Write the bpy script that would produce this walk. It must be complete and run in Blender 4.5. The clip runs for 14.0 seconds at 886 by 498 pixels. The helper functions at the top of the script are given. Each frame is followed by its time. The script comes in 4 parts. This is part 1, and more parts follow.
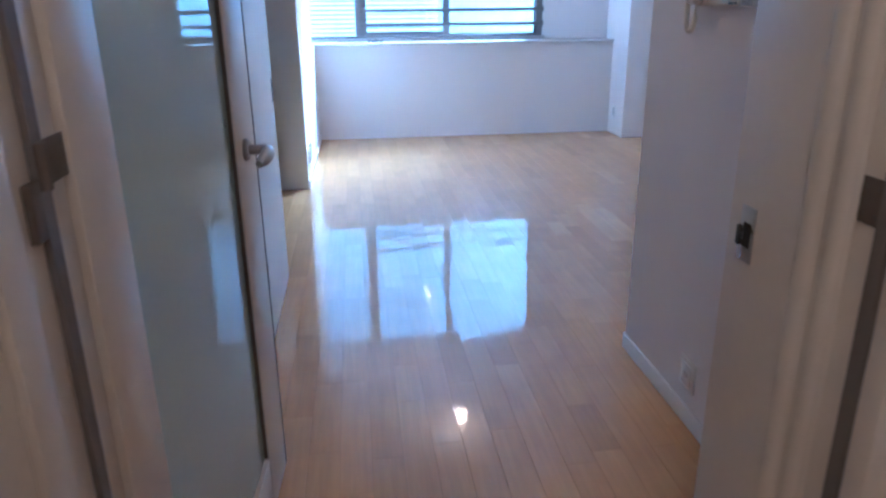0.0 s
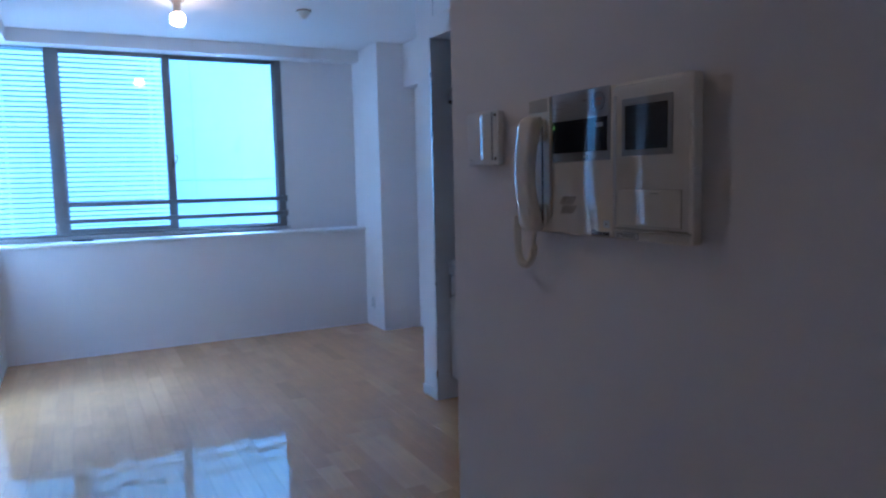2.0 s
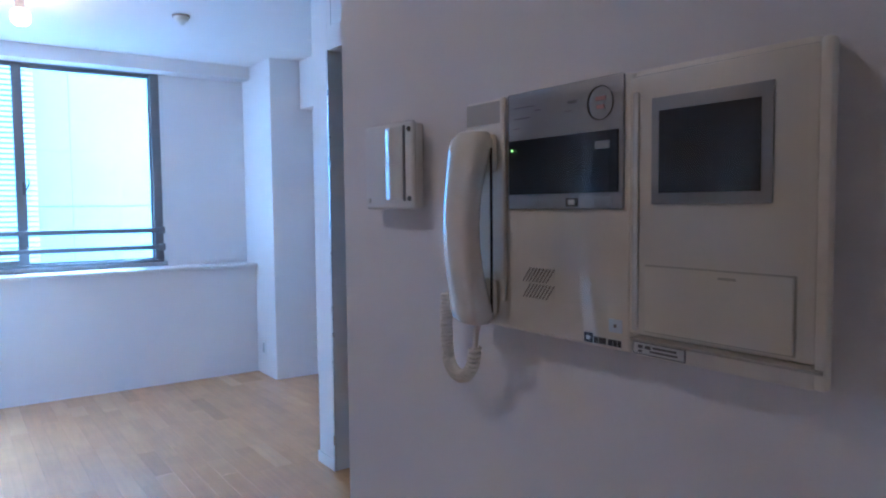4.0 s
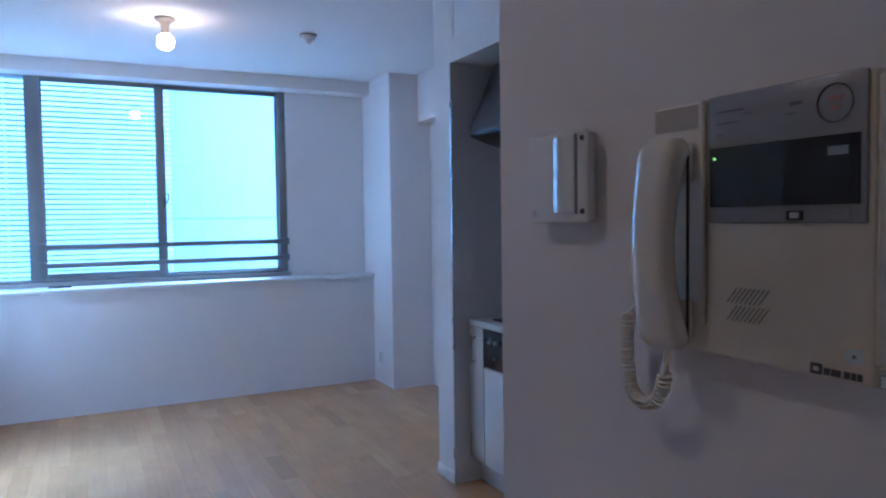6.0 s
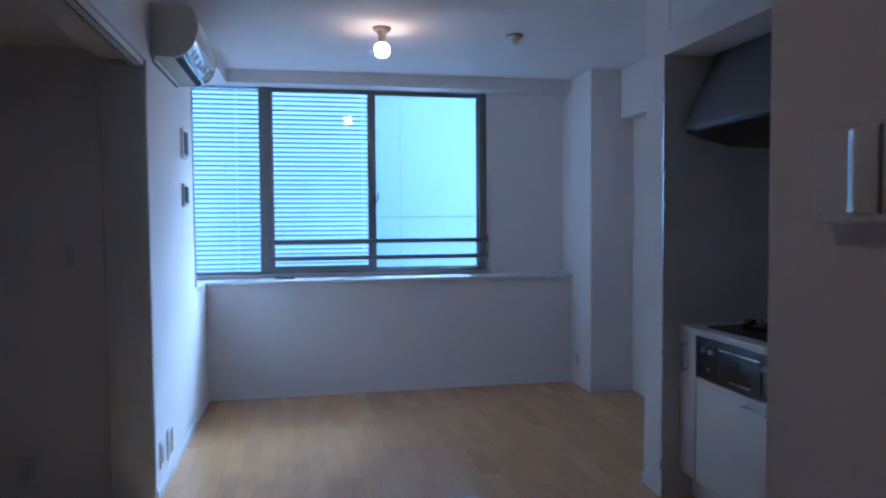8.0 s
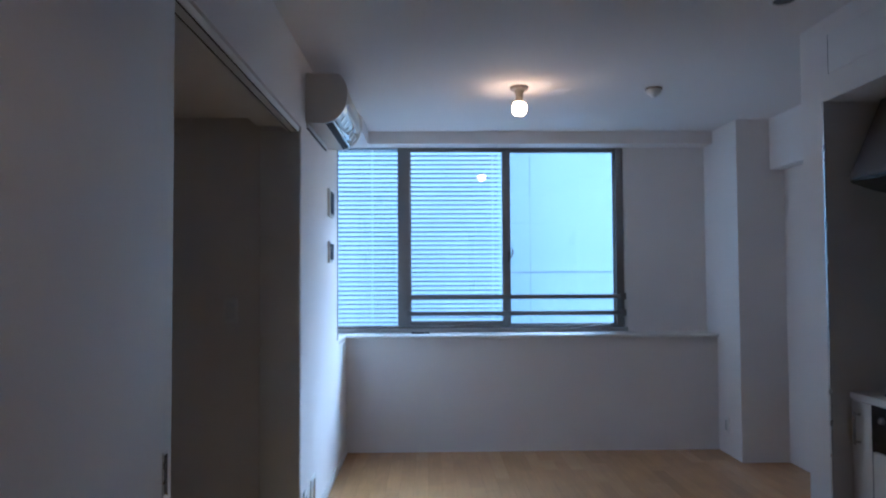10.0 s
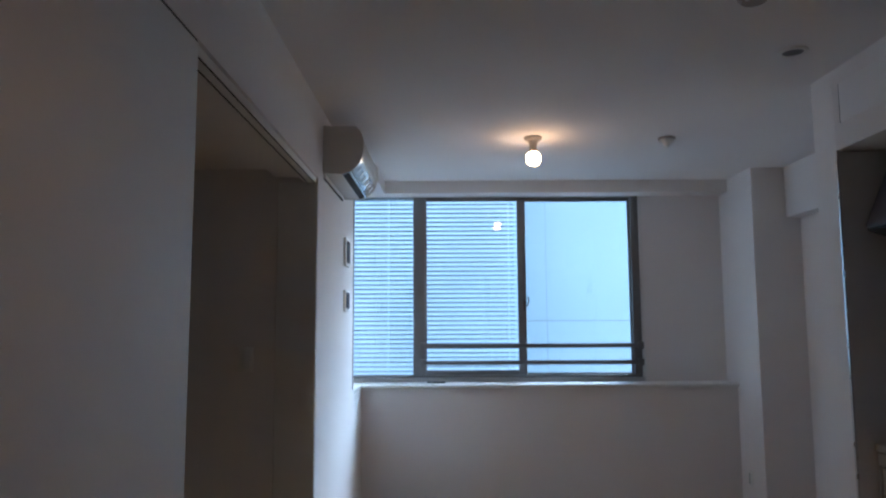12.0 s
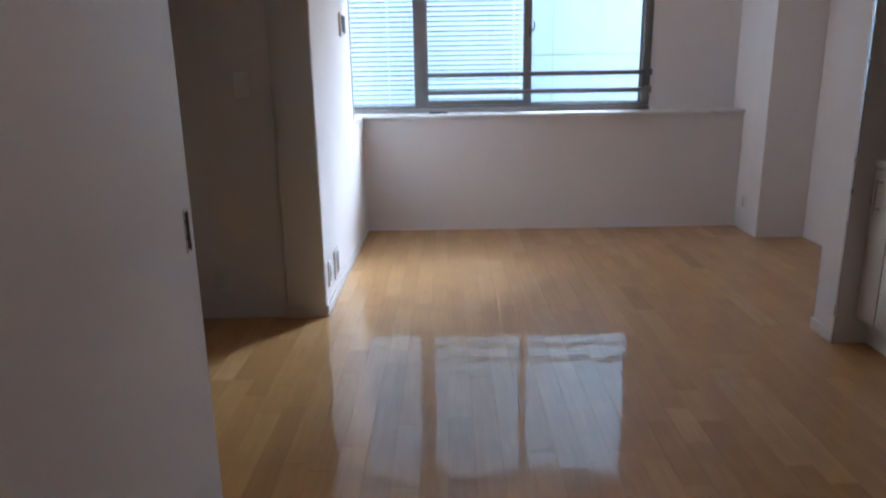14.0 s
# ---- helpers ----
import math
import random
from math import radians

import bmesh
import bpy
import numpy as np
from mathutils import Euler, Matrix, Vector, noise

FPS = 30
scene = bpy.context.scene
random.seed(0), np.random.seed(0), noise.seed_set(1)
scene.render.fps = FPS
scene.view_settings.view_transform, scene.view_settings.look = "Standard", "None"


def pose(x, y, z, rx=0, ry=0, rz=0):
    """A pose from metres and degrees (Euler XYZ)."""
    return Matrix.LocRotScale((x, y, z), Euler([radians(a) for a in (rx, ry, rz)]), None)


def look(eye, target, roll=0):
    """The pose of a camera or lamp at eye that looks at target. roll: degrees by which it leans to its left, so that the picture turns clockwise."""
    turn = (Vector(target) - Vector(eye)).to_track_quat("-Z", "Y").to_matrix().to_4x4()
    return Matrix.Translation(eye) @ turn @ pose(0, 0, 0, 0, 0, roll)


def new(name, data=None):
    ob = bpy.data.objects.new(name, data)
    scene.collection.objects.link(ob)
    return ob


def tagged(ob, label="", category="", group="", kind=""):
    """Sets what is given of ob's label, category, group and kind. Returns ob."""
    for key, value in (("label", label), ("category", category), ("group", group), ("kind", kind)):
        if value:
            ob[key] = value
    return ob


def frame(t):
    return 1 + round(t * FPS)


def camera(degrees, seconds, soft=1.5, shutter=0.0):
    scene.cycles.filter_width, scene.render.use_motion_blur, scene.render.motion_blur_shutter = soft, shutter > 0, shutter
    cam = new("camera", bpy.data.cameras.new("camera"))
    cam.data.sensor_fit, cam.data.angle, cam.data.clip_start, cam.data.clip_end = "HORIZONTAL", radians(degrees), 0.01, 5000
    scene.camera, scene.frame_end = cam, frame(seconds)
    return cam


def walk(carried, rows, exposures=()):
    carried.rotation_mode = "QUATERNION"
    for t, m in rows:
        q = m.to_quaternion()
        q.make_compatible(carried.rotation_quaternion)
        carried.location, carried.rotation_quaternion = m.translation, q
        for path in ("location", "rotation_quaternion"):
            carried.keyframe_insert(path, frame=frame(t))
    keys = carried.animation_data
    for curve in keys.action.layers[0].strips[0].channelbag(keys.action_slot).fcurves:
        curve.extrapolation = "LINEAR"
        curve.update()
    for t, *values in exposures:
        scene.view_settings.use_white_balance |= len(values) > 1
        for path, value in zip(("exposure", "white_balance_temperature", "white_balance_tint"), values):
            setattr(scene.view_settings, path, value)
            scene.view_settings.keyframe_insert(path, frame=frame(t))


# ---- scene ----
cam = camera(64.5, 14.0, soft=2.1, shutter=0.35)
PATH = [
    (0, (0.285, 0.213, 1.244), (0.509, 2.088, 0.586), -0.6),
    (0.5, (0.281, 0.42, 1.256), (0.591, 2.332, 0.756), -0.8),
    (1, (0.34, 0.66, 1.298), (0.721, 2.587, 0.922), -0.9),
    (1.5, (0.388, 0.908, 1.321), (1.033, 2.777, 1.021), -1.2),
    (2, (0.466, 1.065, 1.336), (1.384, 2.831, 1.136), -1.3),
    (2.5, (0.633, 1.265, 1.356), (1.656, 2.976, 1.193), -0.6),
    (2.7, (0.676, 1.322, 1.352), (1.782, 2.98, 1.177), -0.8),
    (4.8, (0.75, 1.588, 1.371), (1.901, 3.221, 1.276), -0.8),
    (5, (0.744, 1.595, 1.371), (1.846, 3.262, 1.281), -0.6),
    (5.5, (0.722, 1.605, 1.37), (1.721, 3.334, 1.274), -0.7),
    (6, (0.701, 1.614, 1.369), (1.597, 3.4, 1.279), -0.8),
    (6.5, (0.689, 1.626, 1.37), (1.493, 3.455, 1.284), -0.7),
    (7, (0.668, 1.633, 1.369), (1.348, 3.512, 1.282), -0.8),
    (7.5, (0.647, 1.643, 1.367), (1.194, 3.564, 1.28), -0.5),
    (8, (0.618, 1.658, 1.369), (1.016, 3.616, 1.283), -0.4),
    (8.2, (0.607, 1.664, 1.368), (0.953, 3.633, 1.293), -0.4),
    (10.3, (0.559, 1.673, 1.378), (0.581, 3.667, 1.534), -0.4),
    (10.5, (0.561, 1.666, 1.387), (0.575, 3.651, 1.629), -0.5),
    (11, (0.561, 1.64, 1.409), (0.561, 3.594, 1.837), -0.6),
    (11.5, (0.571, 1.642, 1.394), (0.565, 3.607, 1.766), -0.6),
    (12, (0.566, 1.659, 1.377), (0.562, 3.648, 1.587), -0.3),
    (12.5, (0.581, 1.661, 1.371), (0.565, 3.66, 1.431), -0.5),
    (13, (0.578, 1.683, 1.346), (0.563, 3.68, 1.246), -0.8),
    (13.5, (0.579, 1.698, 1.323), (0.561, 3.673, 1.009), -1.0),
    (14, (0.569, 1.715, 1.286), (0.55, 3.648, 0.774), -1.0),
]
EXPOSURES = [(0.0, 4.42, 4380, 11), (0.5, 4.22, 4340, 11), (1.0, 3.8, 4280, 10), (2.0, 3.4, 4150, 10), (2.7, 3.57, 4150, 10), (4.8, 4.57, 4250, 10), (5.0, 4.47, 4250, 10),
             (5.5, 4.1, 4250, 10), (6.0, 3.58, 4300, 11), (6.5, 3.15, 4400, 11), (7.0, 2.85, 4480, 12), (7.5, 2.7, 4530, 13), (8.2, 2.6, 4580, 13),
             (10.3, 2.5, 5200, 12), (11.0, 2.37, 5450, 12), (12.0, 2.43, 5700, 12), (12.5, 2.42, 5750, 12), (13.0, 2.5, 5850, 13), (13.5, 2.8, 6100, 17), (14.0, 3.1, 6350, 20)]
walk(cam, [(t, look(eye, target, roll)) for t, eye, target, roll in PATH], EXPOSURES)

# ---- light ----
SUN_ELEV, SUN_TURN = 31.0, 34.0
world = bpy.data.worlds.new("sky")
scene.world = world
world.use_nodes = True
wn, wl = world.node_tree.nodes, world.node_tree.links
wn.clear()
sky = wn.new("ShaderNodeTexSky")
sky.sky_type, sky.sun_disc = "NISHITA", False
sky.sun_elevation, sky.sun_rotation = radians(SUN_ELEV), radians(SUN_TURN)
sky_bg = wn.new("ShaderNodeBackground")
sky_bg.inputs["Strength"].default_value = 0.15
sky_out = wn.new("ShaderNodeOutputWorld")
wl.new(sky.outputs["Color"], sky_bg.inputs["Color"])
wl.new(sky_bg.outputs["Background"], sky_out.inputs["Surface"])

sun = new("sun", bpy.data.lights.new("sun", "SUN"))
sun.data.energy, sun.data.angle, sun.data.color = 1.55, radians(32.0), (0.59, 0.80, 1.0)
_a, _e = radians(SUN_TURN), radians(SUN_ELEV)
sun.matrix_world = look((30 * math.sin(_a) * math.cos(_e), 30 * math.cos(_a) * math.cos(_e), 30 * math.sin(_e)), (0, 0, 0))

# ---- materials ----


def mat(name, color, rough=0.6, metal=0.0, var=0.06, scale=3.0, fine=120.0, bump=0.0, bump_scale=400.0, coat=0.0, coat_rough=0.05,
        spec=0.5, rough_var=0.05, glow=None):
    """A procedural surface: two scales of colour variation, roughness variation and a fine relief."""
    m = bpy.data.materials.new(name)
    m.use_nodes = True
    n, l = m.node_tree.nodes, m.node_tree.links
    b = n["Principled BSDF"]
    tc = n.new("ShaderNodeTexCoord")
    big, small = n.new("ShaderNodeTexNoise"), n.new("ShaderNodeTexNoise")
    big.inputs["Scale"].default_value, big.inputs["Detail"].default_value = scale, 4
    small.inputs["Scale"].default_value, small.inputs["Detail"].default_value = fine, 3
    for t in (big, small):
        l.new(tc.outputs["Object"], t.inputs["Vector"])
    add = n.new("ShaderNodeMath")
    add.operation = "MULTIPLY_ADD"
    add.inputs[1].default_value = 0.35
    l.new(small.outputs["Fac"], add.inputs[0])
    l.new(big.outputs["Fac"], add.inputs[2])
    ramp = n.new("ShaderNodeMapRange")
    ramp.inputs["From Min"].default_value, ramp.inputs["From Max"].default_value = 0.35, 1.0
    ramp.inputs["To Min"].default_value, ramp.inputs["To Max"].default_value = 1 - var, 1 + var
    l.new(add.outputs[0], ramp.inputs["Value"])
    mul = n.new("ShaderNodeVectorMath")
    mul.operation = "SCALE"
    mul.inputs[0].default_value = color
    l.new(ramp.outputs["Result"], mul.inputs["Scale"])
    l.new(mul.outputs["Vector"], b.inputs["Base Color"])
    rr = n.new("ShaderNodeMapRange")
    rr.inputs["To Min"].default_value, rr.inputs["To Max"].default_value = max(0.01, rough - rough_var), min(1, rough + rough_var)
    l.new(big.outputs["Fac"], rr.inputs["Value"])
    l.new(rr.outputs["Result"], b.inputs["Roughness"])
    b.inputs["Metallic"].default_value = metal
    b.inputs["Specular IOR Level"].default_value = spec
    b.inputs["Coat Weight"].default_value, b.inputs["Coat Roughness"].default_value = coat, coat_rough
    if bump:
        t = n.new("ShaderNodeTexNoise")
        t.inputs["Scale"].default_value, t.inputs["Detail"].default_value = bump_scale, 2
        l.new(tc.outputs["Object"], t.inputs["Vector"])
        bp = n.new("ShaderNodeBump")
        bp.inputs["Strength"].default_value, bp.inputs["Distance"].default_value = bump, 0.001
        l.new(t.outputs["Fac"], bp.inputs["Height"])
        l.new(bp.outputs["Normal"], b.inputs["Normal"])
        if coat:
            l.new(bp.outputs["Normal"], b.inputs["Coat Normal"])
    if glow:
        b.inputs["Emission Color"].default_value = (*glow[0], 1)
        b.inputs["Emission Strength"].default_value = glow[1]
    return m


def wood(name, island):
    """Lacquered maple strip flooring: a tone for each strip, grain along y, a clear glossy coat."""
    m = bpy.data.materials.new(name)
    m.use_nodes = True
    n, l = m.node_tree.nodes, m.node_tree.links
    b = n["Principled BSDF"]
    tc = n.new("ShaderNodeTexCoord")
    if island:
        rnd = n.new("ShaderNodeNewGeometry").outputs["Random Per Island"]
    else:
        rnd = n.new("ShaderNodeObjectInfo").outputs["Random"]
    shift = n.new("ShaderNodeVectorMath")
    shift.operation = "MULTIPLY_ADD"
    shift.inputs[1].default_value = (37.0, 53.0, 11.0)
    l.new(rnd, shift.inputs[0])
    l.new(tc.outputs["Object"], shift.inputs[2])
    mp = n.new("ShaderNodeMapping")
    mp.inputs["Scale"].default_value = (55.0, 3.0, 55.0)
    l.new(shift.outputs["Vector"], mp.inputs["Vector"])
    grain = n.new("ShaderNodeTexNoise")
    grain.inputs["Scale"].default_value, grain.inputs["Detail"].default_value, grain.inputs["Distortion"].default_value = 1.0, 6, 0.6
    l.new(mp.outputs["Vector"], grain.inputs["Vector"])
    cloud = n.new("ShaderNodeTexNoise")
    cloud.inputs["Scale"].default_value = 5.0
    l.new(shift.outputs["Vector"], cloud.inputs["Vector"])
    tone = n.new("ShaderNodeValToRGB")
    tone.color_ramp.elements[0].color = (0.50, 0.265, 0.092, 1)
    tone.color_ramp.elements[1].color = (0.68, 0.40, 0.170, 1)
    for at, c in ((0.10, (0.565, 0.306, 0.110, 1)), (0.55, (0.595, 0.325, 0.119, 1)), (0.90, (0.63, 0.350, 0.134, 1))):
        tone.color_ramp.elements.new(at).color = c
    l.new(rnd, tone.inputs["Fac"])
    g = n.new("ShaderNodeMapRange")
    g.inputs["From Min"].default_value, g.inputs["From Max"].default_value = 0.3, 0.7
    g.inputs["To Min"].default_value, g.inputs["To Max"].default_value = 0.93, 1.06
    l.new(grain.outputs["Fac"], g.inputs["Value"])
    g2 = n.new("ShaderNodeMapRange")
    g2.inputs["To Min"].default_value, g2.inputs["To Max"].default_value = 0.85, 1.15
    l.new(cloud.outputs["Fac"], g2.inputs["Value"])
    both = n.new("ShaderNodeMath")
    both.operation = "MULTIPLY"
    l.new(g.outputs["Result"], both.inputs[0])
    l.new(g2.outputs["Result"], both.inputs[1])
    mul = n.new("ShaderNodeVectorMath")
    mul.operation = "SCALE"
    l.new(tone.outputs["Color"], mul.inputs[0])
    l.new(both.outputs[0], mul.inputs["Scale"])
    l.new(mul.outputs["Vector"], b.inputs["Base Color"])
    b.inputs["Roughness"].default_value = 0.5
    b.inputs["Specular IOR Level"].default_value = 0.2
    b.inputs["Coat Weight"].default_value = 1.0
    b.inputs["Coat IOR"].default_value = 1.55
    scuff = n.new("ShaderNodeTexNoise")
    scuff.inputs["Scale"].default_value, scuff.inputs["Detail"].default_value = 2.2, 6
    l.new(shift.outputs["Vector"], scuff.inputs["Vector"])
    cr = n.new("ShaderNodeMapRange")
    cr.inputs["From Min"].default_value, cr.inputs["From Max"].default_value = 0.3, 0.7
    cr.inputs["To Min"].default_value, cr.inputs["To Max"].default_value = 0.038, 0.075
    l.new(scuff.outputs["Fac"], cr.inputs["Value"])
    l.new(cr.outputs["Result"], b.inputs["Coat Roughness"])
    lie = n.new("ShaderNodeTexWhiteNoise")
    lie.noise_dimensions = "1D"
    l.new(rnd, lie.inputs["W"])
    tilt = n.new("ShaderNodeVectorMath")
    tilt.operation = "MULTIPLY_ADD"
    tilt.inputs[1].default_value, tilt.inputs[2].default_value = (0.010, 0.010, 0.0), (-0.005, -0.005, 0.0)
    l.new(lie.outputs["Color"], tilt.inputs[0])
    lean = n.new("ShaderNodeVectorMath")
    l.new(n.new("ShaderNodeNewGeometry").outputs["Normal"], lean.inputs[0])
    l.new(tilt.outputs["Vector"], lean.inputs[1])
    bp = n.new("ShaderNodeBump")
    l.new(lean.outputs["Vector"], bp.inputs["Normal"])
    bp.inputs["Strength"].default_value, bp.inputs["Distance"].default_value = 0.18, 0.0008
    wav = n.new("ShaderNodeTexNoise")
    wav.inputs["Scale"].default_value, wav.inputs["Detail"].default_value = 14.0, 1
    l.new(shift.outputs["Vector"], wav.inputs["Vector"])
    l.new(wav.outputs["Fac"], bp.inputs["Height"])
    l.new(bp.outputs["Normal"], b.inputs["Coat Normal"])
    return m


def film(name):
    """Clear plastic film: mostly transparent, with a Fresnel gloss."""
    m = bpy.data.materials.new(name)
    m.use_nodes = True
    n, l = m.node_tree.nodes, m.node_tree.links
    n.remove(n["Principled BSDF"])
    mix, clear, gloss, fre = n.new("ShaderNodeMixShader"), n.new("ShaderNodeBsdfTransparent"), n.new("ShaderNodeBsdfGlossy"), n.new("ShaderNodeFresnel")
    fre.inputs["IOR"].default_value = 1.36
    gloss.inputs["Roughness"].default_value = 0.03
    clear.inputs["Color"].default_value = (0.99, 0.99, 0.985, 1)
    l.new(fre.outputs["Fac"], mix.inputs["Fac"])
    l.new(clear.outputs["BSDF"], mix.inputs[1])
    l.new(gloss.outputs["BSDF"], mix.inputs[2])
    l.new(mix.outputs["Shader"], n["Material Output"].inputs["Surface"])
    return m


def glass(name, tint=(1, 1, 1), rough=0.0):
    m = bpy.data.materials.new(name)
    m.use_nodes = True
    b = m.node_tree.nodes["Principled BSDF"]
    b.inputs["Base Color"].default_value = (*tint, 1)
    b.inputs["Transmission Weight"].default_value = 1.0
    b.inputs["Roughness"].default_value = rough
    b.inputs["IOR"].default_value = 1.5
    return m


WALL = mat("white_vinyl_wallpaper", (0.81, 0.775, 0.755), 0.75, var=0.025, scale=1.5, fine=260, bump=0.35, bump_scale=700, spec=0.1)
CEIL = mat("white_ceiling_paper", (0.81, 0.775, 0.755), 0.85, var=0.02, scale=1.2, fine=300, bump=0.3, bump_scale=600, spec=0.1)
TRIM = mat("white_painted_trim", (0.80, 0.79, 0.77), 0.4, var=0.03, scale=4, fine=90, bump=0.08, bump_scale=250)
BEIGE = mat("cream_painted_wood", (0.67, 0.585, 0.485), 0.42, var=0.06, scale=5, fine=70, bump=0.15, bump_scale=120)
PANEL = mat("white_laminate_door", (0.78, 0.755, 0.735), 0.65, var=0.03, scale=2, fine=150, bump=0.06, bump_scale=300, spec=0.15)
CABINET = mat("white_satin_cabinet", (0.80, 0.775, 0.74), 0.42, var=0.02, scale=3, fine=150, bump=0.04, bump_scale=200, spec=0.25)
BRONZE = mat("grey_bronze_aluminium", (0.19, 0.18, 0.175), 0.42, metal=0.2, var=0.08, scale=6, fine=220, bump=0.06)
STEEL = mat("brushed_steel", (0.62, 0.61, 0.60), 0.28, metal=1.0, var=0.08, scale=9, fine=300, bump=0.05)
DARKSTEEL = mat("dull_dark_steel", (0.115, 0.098, 0.085), 0.5, metal=0.2, var=0.15, scale=12, fine=200, bump=0.1)
BLACK = mat("black_enamel", (0.018, 0.018, 0.02), 0.25, var=0.2, scale=8, fine=150)
SEALER = mat("taupe_door_seal", (0.17, 0.14, 0.12), 0.7, var=0.1)
# Near-black fill: the shade inside gaps, slots and holes is put into colour.
SLOT = mat("gap_shade", (0.03, 0.028, 0.026), 0.8, var=0.1)
HOODGREY = mat("grey_painted_hood", (0.13, 0.13, 0.145), 0.45, var=0.08, scale=5, fine=140, bump=0.05)
KPANEL = mat("grey_kitchen_panel", (0.74, 0.71, 0.68), 0.4, var=0.05, scale=2, fine=160, bump=0.08, bump_scale=300)
CREAM = mat("cream_plastic", (0.81, 0.755, 0.65), 0.5, var=0.03, scale=12, fine=300, bump=0.08, bump_scale=900)
CREAMGLOSS = mat("glossy_cream_plastic", (0.81, 0.755, 0.65), 0.2, var=0.03, scale=12, fine=300, coat=1.0, coat_rough=0.04)
FILM = mat("filmed_cream_plastic", (0.82, 0.765, 0.665), 0.3, var=0.03, scale=12, fine=300, coat=1.0, coat_rough=0.03, bump=0.5, bump_scale=30)
SILVER = mat("silver_grey_plastic", (0.36, 0.36, 0.38), 0.35, metal=0.2, var=0.05, scale=15, fine=400, coat=0.2, coat_rough=0.08)
LCD = mat("dark_display_glass", (0.02, 0.025, 0.04), 0.12, var=0.2, scale=10, spec=0.4)
DISPLAY = mat("matt_dark_display", (0.03, 0.035, 0.05), 0.65, var=0.15, scale=12, spec=0.08)
WHITEPL = mat("white_plastic", (0.78, 0.77, 0.74), 0.3, var=0.03, scale=14, fine=300, bump=0.04, bump_scale=800)
WHITEGLOSS = mat("glossy_white_plastic", (0.78, 0.78, 0.76), 0.12, var=0.02, scale=10, coat=1.0, coat_rough=0.03)
INK = mat("dark_print", (0.04, 0.04, 0.045), 0.5, var=0.1)
PALE = mat("pale_blue_sticker", (0.74, 0.82, 0.90), 0.2, var=0.04)
REDPR = mat("faded_red_print", (0.50, 0.27, 0.24), 0.5, var=0.05)
TAN = mat("tan_plastic", (0.28, 0.23, 0.19), 0.45, var=0.12, scale=20, fine=200)
FROST = mat("etched_green_glass", (0.47, 0.55, 0.51), 0.025, var=0.05, scale=2, fine=90, spec=0.2, rough_var=0.01)
ACSHELL = mat("warm_white_plastic", (0.74, 0.70, 0.64), 0.35, var=0.03, scale=10, fine=300, bump=0.04, bump_scale=800)
BISQUE = mat("grey_beige_bakelite", (0.30, 0.27, 0.25), 0.5, var=0.08, scale=20, fine=200)
MATTEPL = mat("matt_white_plastic", (0.78, 0.765, 0.74), 0.6, var=0.03, scale=14, fine=300, bump=0.04, bump_scale=800, spec=0.3)
HINGE = mat("brown_coated_hinge", (0.150, 0.118, 0.095), 0.6, var=0.15, scale=30, fine=200, spec=0.15, bump=0.08)
# Darker copy of the cream plastic; recess shade is put into the colour.
RECESS = mat("shaded_cream_plastic", (0.50, 0.46, 0.38), 0.5, var=0.05, scale=12)
LEVER = mat("satin_nickel", (0.40, 0.38, 0.36), 0.3, metal=1.0, var=0.08, scale=20, fine=300)
GREEN = mat("green_indicator", (0.3, 0.8, 0.1), 0.4, glow=((0.6, 1.0, 0.15), 0.12))
GLOBE = mat("lit_bulb", (0.9, 0.85, 0.75), 0.3, glow=((1.0, 0.62, 0.33), 6.0))
HALLGLOW = mat("lit_hall_lens", (0.9, 0.85, 0.75), 0.3, glow=((1.0, 0.64, 0.37), 6.0))
# Unseen entry lamp, added to warm and brighten the door frame.
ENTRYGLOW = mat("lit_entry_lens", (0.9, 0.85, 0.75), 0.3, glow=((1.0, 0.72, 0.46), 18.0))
GREYPR = mat("grey_print", (0.17, 0.17, 0.18), 0.5, var=0.1)
SPKSLOT = mat("speaker_slot_brown", (0.20, 0.16, 0.12), 0.6, var=0.1)
FILMCLEAR = film("clear_film")
PANE = glass("window_glass", (0.93, 0.98, 0.98))
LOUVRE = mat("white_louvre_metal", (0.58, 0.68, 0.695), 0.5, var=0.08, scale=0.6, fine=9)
# Darker copy of louvre white; shade behind blades and joints is in its colour.
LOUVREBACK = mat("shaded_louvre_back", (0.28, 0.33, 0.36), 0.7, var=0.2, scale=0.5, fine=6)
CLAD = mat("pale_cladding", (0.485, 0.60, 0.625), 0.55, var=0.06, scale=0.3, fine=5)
EARTH = mat("ground_concrete", (0.30, 0.30, 0.29), 0.9, var=0.2, scale=0.2, fine=3)
SUB = mat("plank_joint", (0.40, 0.235, 0.095), 0.8, var=0.1)
PLANK = wood("maple_plank", False)
PLANKS = wood("maple_planks_far", True)

# ---- building helpers ----


def box(bm, x0, x1, y0, y1, z0, z1, bevel=0.0, seg=2):
    vs = [bm.verts.new((x, y, z)) for x in (x0, x1) for y in (y0, y1) for z in (z0, z1)]
    quads = ((0, 1, 3, 2), (4, 6, 7, 5), (0, 4, 5, 1), (2, 3, 7, 6), (0, 2, 6, 4), (1, 5, 7, 3))
    fs = [bm.faces.new([vs[i] for i in q]) for q in quads]
    if bevel:
        es = list({e for f in fs for e in f.edges})
        bmesh.ops.bevel(bm, geom=es, offset=bevel, segments=seg, affect="EDGES", profile=0.5)
    return bm


def blk(*a, **k):
    return box(bmesh.new(), *a, **k)


